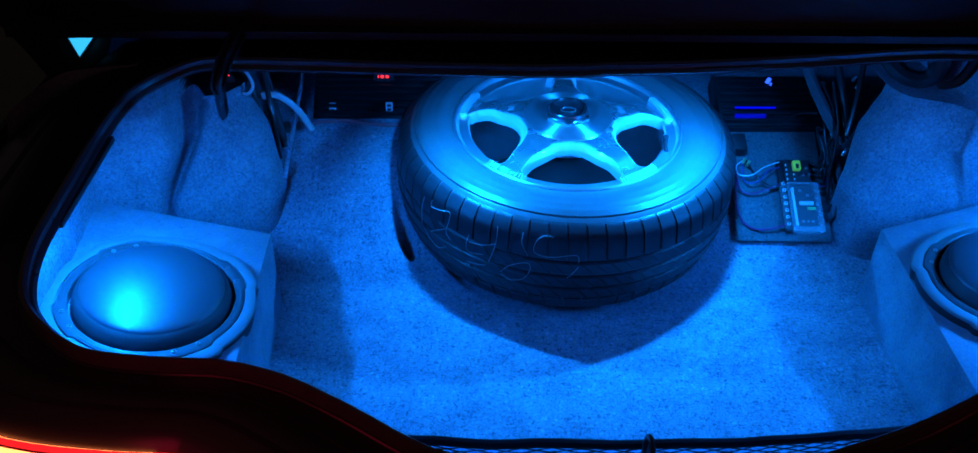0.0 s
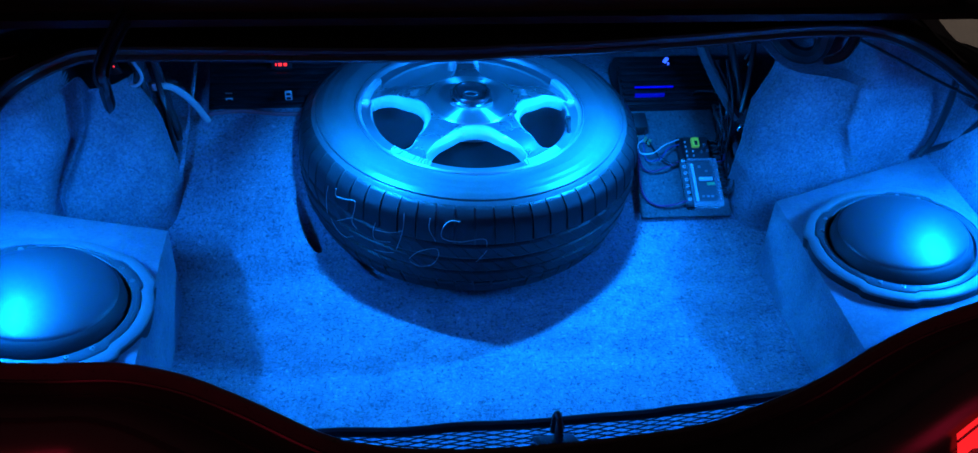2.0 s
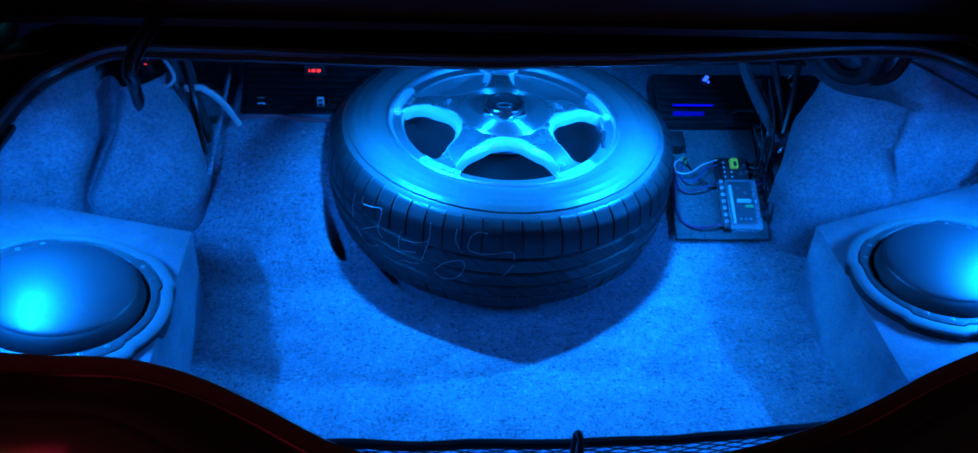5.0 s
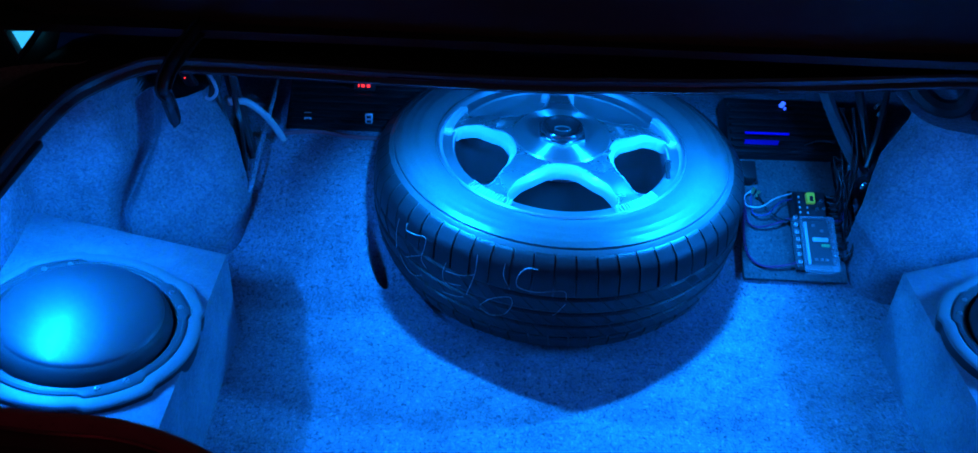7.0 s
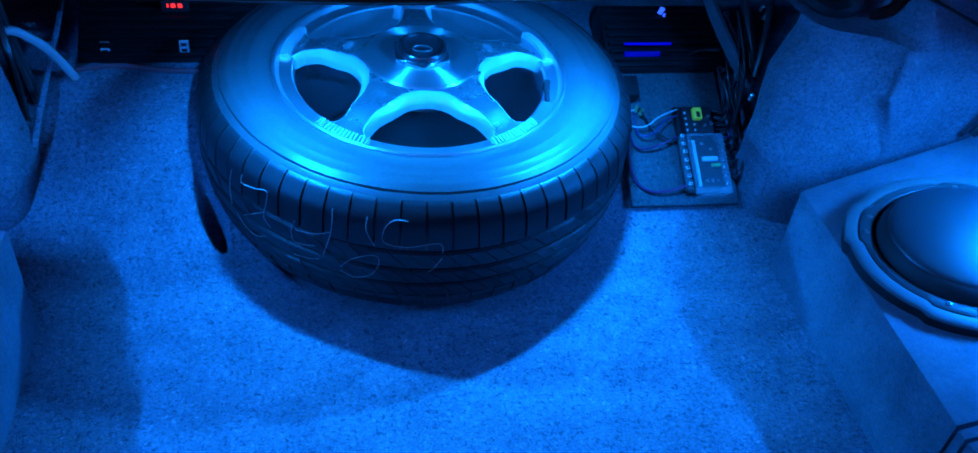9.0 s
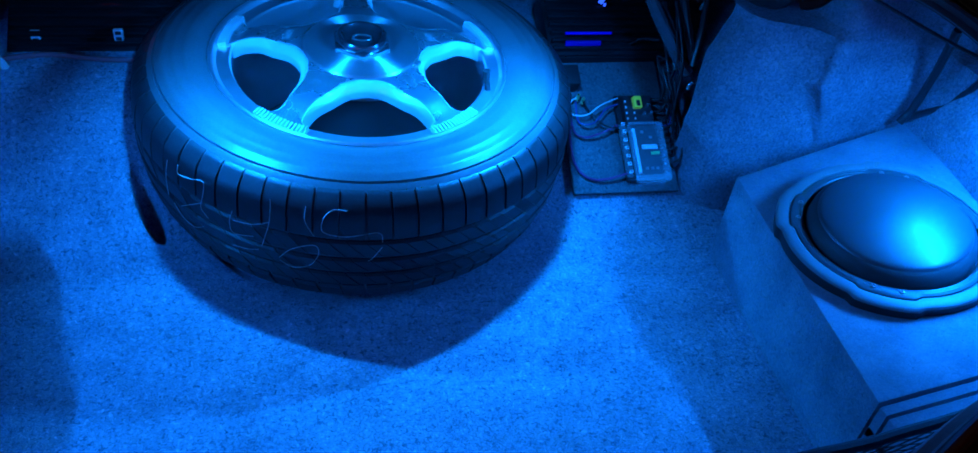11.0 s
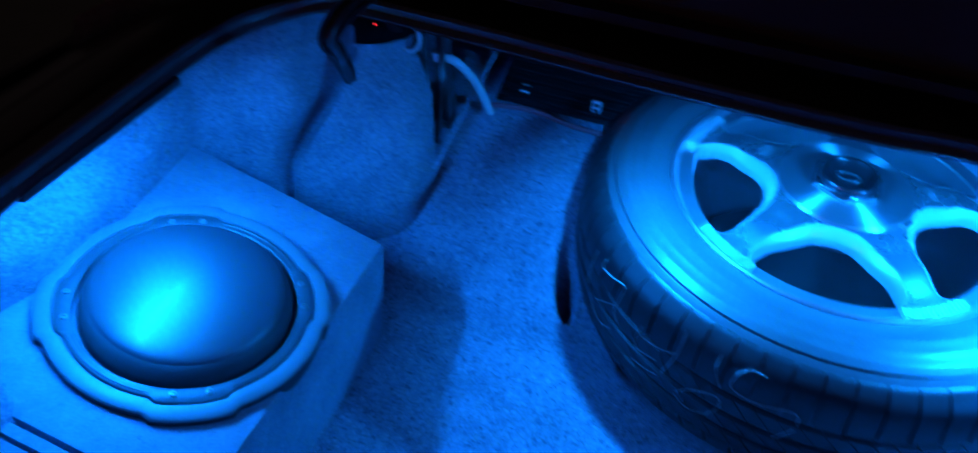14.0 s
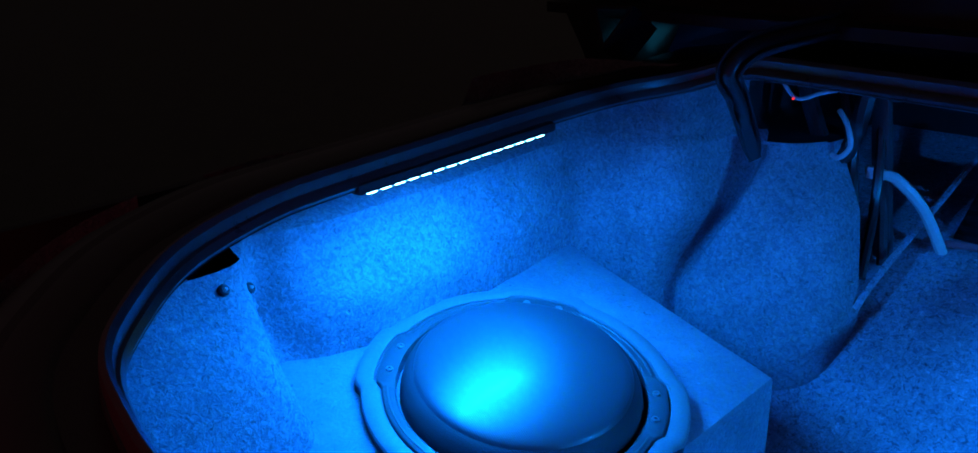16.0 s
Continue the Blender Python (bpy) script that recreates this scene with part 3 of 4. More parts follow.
def tread_bm():
    """Shoulder blocks and ribs that stand proud of the carcass, parted by grooves."""
    bm = bmesh.new()
    rows = ((0.2215, 0.162, 62, 0.0034, 0.0, 0.06), (0.1575, 0.130, 84, 0.0013, 0.35, 1.1), (0.1260, 0.100, 84, 0.0013, 0.6, 1.1), (0.0955, 0.070, 84, 0.0015, 0.35, 0.9), (0.0655, 0.030, 62, 0.0036, 0.1, 0.15))
    rnd = random.Random(5)
    for ztop, zlow, count, gap, shift, slant in rows:
        step = math.tau / count
        g = gap / 0.33 / 2
        cuts = (0.0, 0.06, 0.14, 0.25, 0.40, 0.60, 0.92, 1.0) if ztop > 0.2 else (0.0, 0.12, 0.88, 1.0)
        for k in range(count):
            a0, a1 = (k + shift) * step + g, (k + 1 + shift) * step - g
            proud = 0.0046 + rnd.uniform(-0.0005, 0.0005)
            cols = []
            for f in cuts:
                z = ztop + (zlow - ztop) * f
                h = proud if 0 < f < 1 else proud * 0.4
                if ztop > 0.2:
                    h = proud * (0.55 + 0.45 * smooth(0.0, 0.3, f))
                sl = slant * step * f
                cols.append([(radius(z) + h, a0 + sl, z), (radius(z) + h, a1 + sl, z)])
            base = [[(radius(z) - 0.002, a, z) for _, a, z in c] for c in cols]
            def v(p):
                return bm.verts.new((p[0] * math.cos(p[1]), p[0] * math.sin(p[1]), p[2]))
            tops = [[v(p) for p in c] for c in cols]
            lows = [[v(p) for p in c] for c in base]
            for i in range(len(cuts) - 1):
                bm.faces.new((tops[i][0], tops[i][1], tops[i + 1][1], tops[i + 1][0]))
                bm.faces.new((tops[i][0], tops[i + 1][0], lows[i + 1][0], lows[i][0]))
                bm.faces.new((tops[i][1], lows[i][1], lows[i + 1][1], tops[i + 1][1]))
            bm.faces.new((tops[0][0], lows[0][0], lows[0][1], tops[0][1]))
            bm.faces.new((tops[-1][0], tops[-1][1], lows[-1][1], lows[-1][0]))
    return bm


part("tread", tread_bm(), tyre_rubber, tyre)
# hand-drawn chalk scrawls on the tread: (degrees, height) strokes
CHALK = [[(-112, .114), (-109, .135), (-104, .148), (-103, .134), (-105, .11), (-109, .099), (-112, .108)],
         [(-123, .17), (-124, .148), (-123, .132), (-118, .139)], [(-123, .154), (-118, .16), (-114, .172)], [(-114, .205), (-114, .172), (-116, .128)]]
CHALK += [[(-97, .205), (-100, .205), (-102, .193), (-102, .173), (-97, .168), (-90, .175), (-89, .159)], [(-89, .15), (-91, .131), (-92, .126)],
          [(-139, .194), (-139, .181), (-135, .186), (-131, .193), (-131, .173)], [(-142, .12), (-140, .102), (-136, .098), (-132, .114)]]
CHALK += [[(-131, .173), (-132, .148), (-130, .136)], [(-139, .126), (-132, .156)], [(-106, .205), (-106, .186), (-104, .164)], [(-124, .106), (-120, .111), (-117, .118)], [(-143, .188), (-144, .158), (-144, .126)]]
for stroke in CHALK:
    pts = [(r * math.cos(radians(a)), r * math.sin(radians(a)), z) for a, z, r in ((a, z, min(0.3277, radius(z) + 0.0050)) for a, z in stroke)]
    part("chalk_stroke", tube(pts, 0.0006, 5, 8), chalk, tyre, "pale hand-drawn chalk stroke")

rim = part("rim", lathe([(0.2172, 0.221), (0.2168, 0.2268), (0.2145, 0.2290), (0.2120, 0.2280), (0.2095, 0.2240), (0.206, 0.2195), (0.1885, 0.2180), (0.1862, 0.2155), (0.1858, 0.2060), (0.1880, 0.185), (0.190, 0.16), (0.188, 0.06), (0.190, 0.03), (0.205, 0.02), (0.2165, 0.024)], 160, close=True), alloy, wheel)
HALF = [(0.060, 0.0), (0.0862, 0.0), (0.0865, 2.5), (0.0874, 5.5), (0.0890, 8.8), (0.0915, 12.4), (0.096, 16.6), (0.102, 20.0), (0.110, 22.8), (0.120, 25.2), (0.135, 27.6), (0.150, 29.2), (0.170, 30.2), (0.180, 29.5), (0.187, 27.5), (0.195, 24.5), (0.30, 24.5)]


def hole_half(r):
    """Half the angle that a window of the wheel takes at a radius."""
    for (a, va), (b, vb) in zip(HALF, HALF[1:]):
        if r <= b:
            return radians(va + (vb - va) * (r - a) / (b - a))
    return 0.0


def face_height(r):
    return 0.2335 + 0.006 * (1 - smooth(0.08, 0.13, r)) - 0.013 * smooth(0.14, 0.19, r)


def spoke_bm():
    rs = [0.055, 0.075, 0.0862, 0.0865, 0.0874, 0.0890, 0.0915, 0.0935, 0.096, 0.099, 0.102, 0.106, 0.110, 0.115, 0.118, 0.126, 0.135, 0.144, 0.153, 0.162, 0.170, 0.176, 0.181, 0.1845, 0.187, 0.1885, 0.190, 0.1935]
    def pt(r, a, z):
        return (r * math.cos(a), r * math.sin(a), z)
    rings = []
    for r in rs:
        half = radians(36) - hole_half(r)
        z = face_height(r)
        e = min(0.003 / r, half * 0.3)
        cut = 0.0 if hole_half(r) == 0 else 1.0
        flat = [pt(r, -half + e + (2 * half - 2 * e) * f, z) for f in (0.0, 0.2, 0.4, 0.6, 0.8, 1.0)]
        rings.append([pt(r, -half, z - 0.020), pt(r, -half, z - 0.013), pt(r, -half, z - 0.0015 * cut)] + flat + [pt(r, half, z - 0.0015 * cut), pt(r, half, z - 0.013), pt(r, half, z - 0.020)])
    return loft(rings, closed=True, cap=True)


def rib_bm():
    """Fine ribs along a spoke."""
    bms = []
    for k in range(7):
        f = (k - 3) / 3
        a0, a1 = radians(5.5 * f), radians(4.2 * f)
        p0, p1 = Vector((0.105 * math.cos(a0), 0.105 * math.sin(a0), face_height(0.105))), Vector((0.186 * math.cos(a1), 0.186 * math.sin(a1), face_height(0.186)))
        d = p1 - p0
        turn = Matrix.Rotation(math.atan2(d.y, d.x), 4, "Z") @ Matrix.Rotation(-math.asin(d.z / d.length), 4, "Y")
        bms.append(box_bm((d.length, 0.0011, 0.0010), (p0 + p1) / 2, turn=turn))
    return join_bm(*bms)


def comb_bm():
    """Short bright teeth where a spoke meets the rim."""
    bms = []
    for k in range(15):
        a = radians(-11 + 22 * k / 14)
        bms.append(box_bm((0.0130, 0.0024, 0.009), (0.2000 * math.cos(a), 0.2000 * math.sin(a), 0.2215), turn=Matrix.Rotation(a, 4, "Z") @ Matrix.Rotation(radians(14), 4, "Y")))
    return join_bm(*bms)


def window_edge_bm():
    """The sloping edge that runs round a window of the wheel, from the face down into the opening."""
    arm = [(r, a) for r, a in reversed(HALF) if 0.0863 < r < 0.2]
    polar = arm + [(r, -a) for r, a in reversed(arm)]
    line = spline([(r * math.cos(radians(a)), r * math.sin(radians(a)), 0) for r, a in polar], 5)
    rows = []
    for inset, drop in ((-0.0012, 0.0004), (0.0015, 0.0010), (0.0045, 0.0042), (0.0085, 0.0092), (0.0100, 0.0125), (0.0105, 0.0160), (0.0105, 0.0240)):
        row = []
        for i, q in enumerate(line):
            t = line[min(i + 1, len(line) - 1)] - line[max(i - 1, 0)]
            n = Vector((t.y, -t.x, 0)).normalized()
            if n.dot(Vector((0.150, 0, 0)) - q) < 0:
                n = -n
            w = q + n * (inset * (1 - 0.65 * smooth(0.088, 0.185, q.length)) if inset > 0 else inset)
            row.append((w.x, w.y, face_height(q.length) - drop))
        rows.append(row)
    return loft(rows, closed=False)


for k in range(5):
    we = window_edge_bm()
    bmesh.ops.transform(we, matrix=Matrix.Rotation(radians(-90 + 72 * k), 4, "Z"), verts=we.verts[:])
    part("window_edge", we, edge_alloy, wheel)
for k in range(5):
    turn = Matrix.Rotation(radians(-90 + 36 + 72 * k), 4, "Z")
    sp = spoke_bm()
    bmesh.ops.transform(sp, matrix=turn, verts=sp.verts[:])
    spoke = part("spoke", sp, alloy, wheel)
    spoke.data.materials.append(machined)
    for f in spoke.data.polygons:
        f.material_index = 1 if f.normal.z > 0.80 else 0
    rb = rib_bm()
    bmesh.ops.transform(rb, matrix=turn, verts=rb.verts[:])
    part("rib", rb, machined, spoke, smooth=False)
    cm = comb_bm()
    bmesh.ops.transform(cm, matrix=turn, verts=cm.verts[:])
    part("comb", cm, edge_alloy, spoke, smooth=False)
plate = part("hub_plate", lathe([(0.0, 0.2430), (0.04, 0.2430), (0.048, 0.2440), (0.052, 0.2442), (0.083, 0.2422), (0.0855, 0.239), (0.084, 0.20), (0.0, 0.20)], 128), plate_alloy, wheel)
n6 = [(0.045 * math.cos(radians(60 * k + 30)), 0.045 * math.sin(radians(60 * k + 30))) for k in range(6)]
bm = loft([[(x * s, y * s, z) for x, y in n6] for s, z in ((1.0, 0.241), (1.0, 0.2475), (0.95, 0.2505), (0.80, 0.2545), (0.74, 0.2550))])
hubcap = part("hub_cap", join_bm(bm, lathe([(0.0, 0.2520), (0.023, 0.2520), (0.028, 0.2545), (0.031, 0.2585), (0.035, 0.2590), (0.037, 0.2560), (0.038, 0.2500)], 64)), dark_cap, plate, "dark hexagonal centre cap")
part("emblem", tube([(0.014 * math.cos(k * math.tau / 16), 0.008 * math.sin(k * math.tau / 16), 0.2528) for k in range(16)], 0.0012, 6, 2, closed=True), steel, hubcap)
# black disc stands in for the shade seen through the wheel's windows
part("dark_backing", lathe([(0.0, 0.030), (0.10, 0.030), (0.187, 0.032)], 48), black_trim, wheel)
va = radians(-24)
part("valve", join_bm(tube([(0.199 * math.cos(va), 0.199 * math.sin(va), 0.205), (0.193 * math.cos(va), 0.193 * math.sin(va), 0.228), (0.190 * math.cos(va), 0.190 * math.sin(va), 0.246)], 0.0042, 8),
                      tube([(0.1905 * math.cos(va), 0.1905 * math.sin(va), 0.236), (0.1895 * math.cos(va), 0.1895 * math.sin(va), 0.250)], 0.0056, 8)), black_trim, rim, "black valve stem with cap")
part("balance_weight", box_bm((0.008, 0.014, 0.004), (0.089 * math.cos(radians(-31)), 0.089 * math.sin(radians(-31)), 0.240), 0.001, turn=Matrix.Rotation(radians(-31), 4, "Z")), bright_metal, wheel)

# ---- subwoofers and their boxes ----


def sub_box(corners, plane, label):
    """A box whose top leans towards the middle of the boot; behind the top lie two narrow boards, each past a slit."""
    base = thing("speaker_box", label, "speaker box", group="speaker boxes")
    x0, height, lean = plane
    c = [Vector((x, y, 0)) for x, y in corners]
    mid = sum(c, Vector()) / 4

    def lift(p, drop, inset=0.0):
        q = p + (mid - p).normalized() * inset
        return Vector((q.x, q.y, height - drop + lean * (q.x - x0)))

    part("body", loft([[Vector((q.x, q.y, 0.002)) for q in c], [lift(p, 0.0075) for p in c]], cap=True), box_side, base)
    part("top_panel", loft([[lift(p, d, i) for p in c] for i, d in ((0.0, 0.0075), (0.0, 0.004), (0.0012, 0.0012), (0.005, 0.0))], cap=True), box_felt, base)
    for near, far in ((0.0045, 0.0165), (0.021, 0.085)):
        q = [c[3] - Vector((0, near, 0)), c[2] - Vector((0, near, 0)), c[2] - Vector((0, far, 0)), c[3] - Vector((0, far, 0))]
        part("rear_board", loft([[lift(p, d) for p in q] for d in (0.05, 0.0035)] + [[lift(p, 0.002) + ((q[0] + q[2]) / 2 - p).normalized() * 0.0015 for p in q]], cap=True), box_felt, base)
    part("rear_foot", loft([[Vector((p.x, p.y, z)) for p in (c[3] - Vector((0, 0.004, 0)), c[2] - Vector((0, 0.004, 0)), c[2] - Vector((0, 0.085, 0)), c[3] - Vector((0, 0.085, 0)))] for z in (0.002, 0.112)], cap=True), box_side, base)
    return base


sub_box([(-0.530, 1.590), (-0.845, 1.617), (-0.835, 1.186), (-0.520, 1.182)], (-0.530, 0.163, -0.174), "pale felt-covered speaker box with a sharp square corner")
sub_box([(0.545, 1.607), (0.892, 1.665), (0.892, 1.185), (0.502, 1.176)], (0.545, 0.156, 0.170), "pale felt-covered speaker box with a straight inner side")


def outline(r, tab, z, n=192):
    """A ring with four tabs that step out from it, midway between its axes."""
    pts = []
    for k in range(n):
        a = k * math.tau / n
        d = abs(a % (math.tau / 4) - math.tau / 8)
        s = 1 - smooth(radians(14.5), radians(18.5), d)
        rr = r + tab * s
        pts.append((rr * math.cos(a), rr * math.sin(a), z))
    return pts


def subwoofer(place, normal, turn, label):
    s = thing("subwoofer", label, "subwoofer", place, group="subwoofers")
    s.rotation_euler = Vector(normal).to_track_quat("Z", "Y").to_euler()
    s.rotation_euler.rotate_axis("Z", turn)
    s.scale = (0.972, 0.972, 1.0)
    # wall below the ring painted black to stand for the shade on its side
    part("basket", loft([outline(0.1465, 0.006, -0.012), outline(0.1480, 0.006, 0.000), outline(0.1485, 0.006, 0.0175)]), black_trim, s)
    basket = part("basket_ring", loft([outline(0.1485, 0.006, 0.0175), outline(0.1478, 0.006, 0.0205), outline(0.1455, 0.006, 0.0222), outline(0.1345, 0.006, 0.0224), outline(0.1315, 0.0055, 0.0218),
                                       outline(0.1310, 0.0055, 0.0175), outline(0.1290, 0.0055, 0.0175)]), ring_paint, s)
    gasket = part("gasket", loft([outline(0.1290, 0.0055, 0.0172), outline(0.1288, 0.0055, 0.0212), outline(0.1275, 0.0055, 0.0222), outline(0.1185, 0.001, 0.0222), outline(0.1165, 0.0, 0.0205), outline(0.1160, 0.0, 0.004), outline(0.1110, 0.0, 0.003)]), gasket_black, s, "black moulded gasket")
    for k in range(4):
        # thin raised seam that runs along the gasket between two tabs
        m = radians(90 * k)
        part("seam", tube([(0.1248 * math.cos(m + radians(t)), 0.1248 * math.sin(m + radians(t)), 0.0222) for t in range(-26, 27, 4)], 0.0013, 6, 2, flat=0.6), gasket_black, s)
        for d in (-8, 8):
            a = radians(45 + 90 * k + d)
            c = (0.1240 * math.cos(a), 0.1240 * math.sin(a), 0.0220)
            part("screw", lathe([(0.0, 0.0004), (0.0012, 0.0004), (0.0018, 0.0020), (0.0034, 0.0017), (0.0040, 0.0)], 14, at=c), screw_black, basket)
    part("surround", lathe([(0.1115, 0.004), (0.1125, 0.011), (0.1122, 0.018), (0.1105, 0.0245), (0.1080, 0.0300), (0.1045, 0.0348), (0.1010, 0.0372)], 128), surround, s)
    part("cone", lathe([(0.0, 0.0560), (0.02, 0.0556), (0.04, 0.0543), (0.06, 0.0518), (0.078, 0.0480), (0.088, 0.0450), (0.0945, 0.0425), (0.0980, 0.0406), (0.0998, 0.0390), (0.1012, 0.0368)], 160), cone, s)
    return s


subwoofer((-0.660, 1.375, 0.179), (0.185, -0.03, 1), radians(0), "black subwoofer with a smooth domed cone on its felt box")
subwoofer((0.669, 1.415, 0.177), (-0.175, -0.04, 1), radians(-3), "black subwoofer with a smooth domed cone on its felt box")

# ---- fuse box on its board, on the slope of the right-hand shelf ----
BO, BU, BV, BN = Vector((0.345, 1.737, 0.036)), Vector((1, -0.02, 0)).normalized(), Vector((0.02, 0.83, 0.56)).normalized(), Vector((0, -0.56, 0.83)).normalized()
B = Matrix((BU, BV, BN)).transposed().to_4x4()
B.translation = BO


def on_board(ob):
    ob.matrix_basis = B @ ob.matrix_basis
    return ob


board = thing("mounting_board", "dark carpet-covered mounting board on the sloping shelf", "board")
part("panel", join_bm(box_bm((0.192, 0.285, 0.010), (0.094, 0.143, 0.005), 0.004)), board_felt, board)
on_board(board)
fuse = thing("fuse_box", "clear-lidded fuse box with coloured fuses on the mounting board", "fuse box", (0.128, 0.095, 0.010))
base = part("base", box_bm((0.070, 0.158, 0.012), (0, 0, 0.006), 0.003), black_trim, fuse)
for side, n in ((-1, 7), (1, 6)):
    part("terminal_strip", box_bm((0.011, 0.098, 0.010), (side * 0.0315, -0.026, 0.014), 0.002), clear_edge, fuse)
    for k in range(n):
        t = part("terminal", box_bm((0.0065, 0.006, 0.004), (side * 0.0315, -0.066 + 0.0145 * k, 0.0205), 0.001), pale_plastic if side < 0 else screw_black, fuse)
        part("screw", lathe([(0.0, 0.0005), (0.0018, 0.0), (0.002, -0.001)], 8, at=(side * 0.0315, -0.066 + 0.0145 * k, 0.0232)), bright_metal, t)
for k in range(4):
    for x in (-0.024, -0.010):
        part("contact", box_bm((0.003, 0.004, 0.003), (x, 0.028 + 0.0105 * k, 0.0275), 0.0008), pale_plastic, fuse)
part("lower_block", box_bm((0.046, 0.085, 0.020), (0.001, -0.033, 0.018), 0.003), black_trim, fuse)
part("upper_block", box_bm((0.052, 0.052, 0.018), (-0.001, 0.046, 0.018), 0.003), black_trim, fuse)
lid_ob = part("lid", box_bm((0.060, 0.104, 0.003), (0.001, -0.036, 0.037), 0.001), clear_plastic, fuse, "clear plastic lid")
for size, at in (((0.003, 0.104, 0.008), (-0.0285, -0.036, 0.034)), ((0.003, 0.104, 0.008), (0.0305, -0.036, 0.034)), ((0.060, 0.003, 0.006), (0.001, 0.0155, 0.036)), ((0.060, 0.012, 0.008), (0.001, -0.083, 0.032)),
                 ((0.050, 0.003, 0.012), (0.001, -0.0895, 0.024))):
    part("lid_edge", box_bm(size, at, 0.001), clear_edge, lid_ob)
part("rail", box_bm((0.005, 0.082, 0.004), (-0.0195, -0.033, 0.0300), 0.001), pale_plastic, fuse, "pale plastic rail")
part("link", box_bm((0.029, 0.0085, 0.004), (0.005, -0.026, 0.0305), 0.002), pale_plastic, fuse, "bright fuse link")
part("fuse", box_bm((0.016, 0.006, 0.003), (0.014, -0.037, 0.0300), 0.001), green_plastic, fuse, "green fuse")
for x, y in ((-0.006, -0.064), (0.004, -0.064), (0.013, -0.064), (-0.004, 0.002), (0.010, -0.008)):
    part("contact", box_bm((0.006, 0.005, 0.002), (x, y, 0.0295), 0.0008), screw_black, fuse)
yf = part("blade_fuse", box_bm((0.015, 0.021, 0.010), (-0.004, 0.056, 0.031), 0.002), yellow_glow_plastic, fuse, "yellow blade fuse")
part("window", box_bm((0.006, 0.010, 0.001), (-0.004, 0.053, 0.0365)), black_trim, yf)
for x, y in ((0.014, 0.050), (0.018, 0.036), (0.006, 0.034)):
    part("stud", lathe([(0.0, 0.008), (0.003, 0.008), (0.0035, 0.0), (0.0, 0.0)], 8, at=(x, y, 0.027)), bright_metal, fuse)
on_board(fuse)


def cable(points, radius, mat, label, category="cable", board_frame=False, name="cable", per=7):
    pts = [B @ Vector(p) if board_frame else Vector(p) for p in points]
    o = part(name, tube(pts, radius, 8, per), mat)
    return tagged(o, label, category)


cable([(0.095, 0.165, 0.03), (0.06, 0.150, 0.035), (0.035, 0.135, 0.03), (0.012, 0.140, 0.022), (0.010, 0.160, 0.02), (0.025, 0.172, 0.022)], 0.0014, pale_wire, "pale looping wire beside the fuse box", board_frame=True)
cable([(0.095, 0.155, 0.026), (0.07, 0.145, 0.03), (0.045, 0.120, 0.03), (0.022, 0.125, 0.022), (0.022, 0.165, 0.02)], 0.0017, blue_wire, "blue looping wire beside the fuse box", board_frame=True)
cable([(0.090, 0.118, 0.022), (0.06, 0.104, 0.026), (0.03, 0.098, 0.020), (0.012, 0.110, 0.018), (0.008, 0.150, 0.02)], 0.0020, red_wire, "dark red power wire beside the fuse box", board_frame=True)
cable([(0.094, 0.030, 0.022), (0.06, 0.022, 0.020), (0.03, 0.024, 0.016), (0.008, 0.045, 0.015), (0.003, 0.090, 0.015), (0.010, 0.150, 0.018)], 0.0024, red_wire, "dark red power wire looped on the board", board_frame=True)
cable([(0.092, 0.112, 0.022), (0.065, 0.115, 0.028), (0.045, 0.135, 0.028), (0.03, 0.175, 0.02)], 0.0018, black_cable, "black wire beside the fuse box", board_frame=True)
relay = thing("relay", "small black relay block with pale spade connectors", "relay", (0.014, 0.205, 0.010))
part("case", box_bm((0.028, 0.036, 0.034), (0, 0, 0.017), 0.003), black_trim, relay)
for x, y in ((-0.008, -0.030), (0.012, -0.034), (0.020, -0.040)):
    part("spade", box_bm((0.006, 0.014, 0.004), (x, y, 0.012), 0.001, turn=Matrix.Rotation(radians(-30), 4, "Z")), brass, relay)
on_board(relay)
rnd = random.Random(11)
for k in range(11):
    u = 0.168
    v = 0.045 + 0.012 * k
    mid_u = 0.190 + rnd.uniform(-0.006, 0.016)
    cable([(u - 0.006, v, 0.024), (mid_u - 0.008, v + rnd.uniform(-0.005, 0.004), 0.030), (mid_u, v + 0.030, 0.034 + rnd.uniform(-0.01, 0.012)), (mid_u - 0.004, v + 0.075, 0.045 + rnd.uniform(-0.01, 0.02)),
           (0.185 + rnd.uniform(-0.02, 0.02), 0.22 + rnd.uniform(-0.02, 0.02), 0.07 + rnd.uniform(-0.02, 0.03)), (0.17 + rnd.uniform(-0.02, 0.02), 0.30, 0.12)], rnd.choice((0.0014, 0.0018, 0.0022)), rnd.choice((black_cable, black_cable, black_cable, blue_wire)), "thin dark wire running up from the fuse box", board_frame=True)
cable([(0.178, 0.040, 0.020), (0.200, 0.060, 0.02), (0.204, 0.110, 0.03), (0.198, 0.170, 0.045), (0.196, 0.230, 0.07)], 0.0034, black_cable, "black cable arching beside the fuse box", board_frame=True)
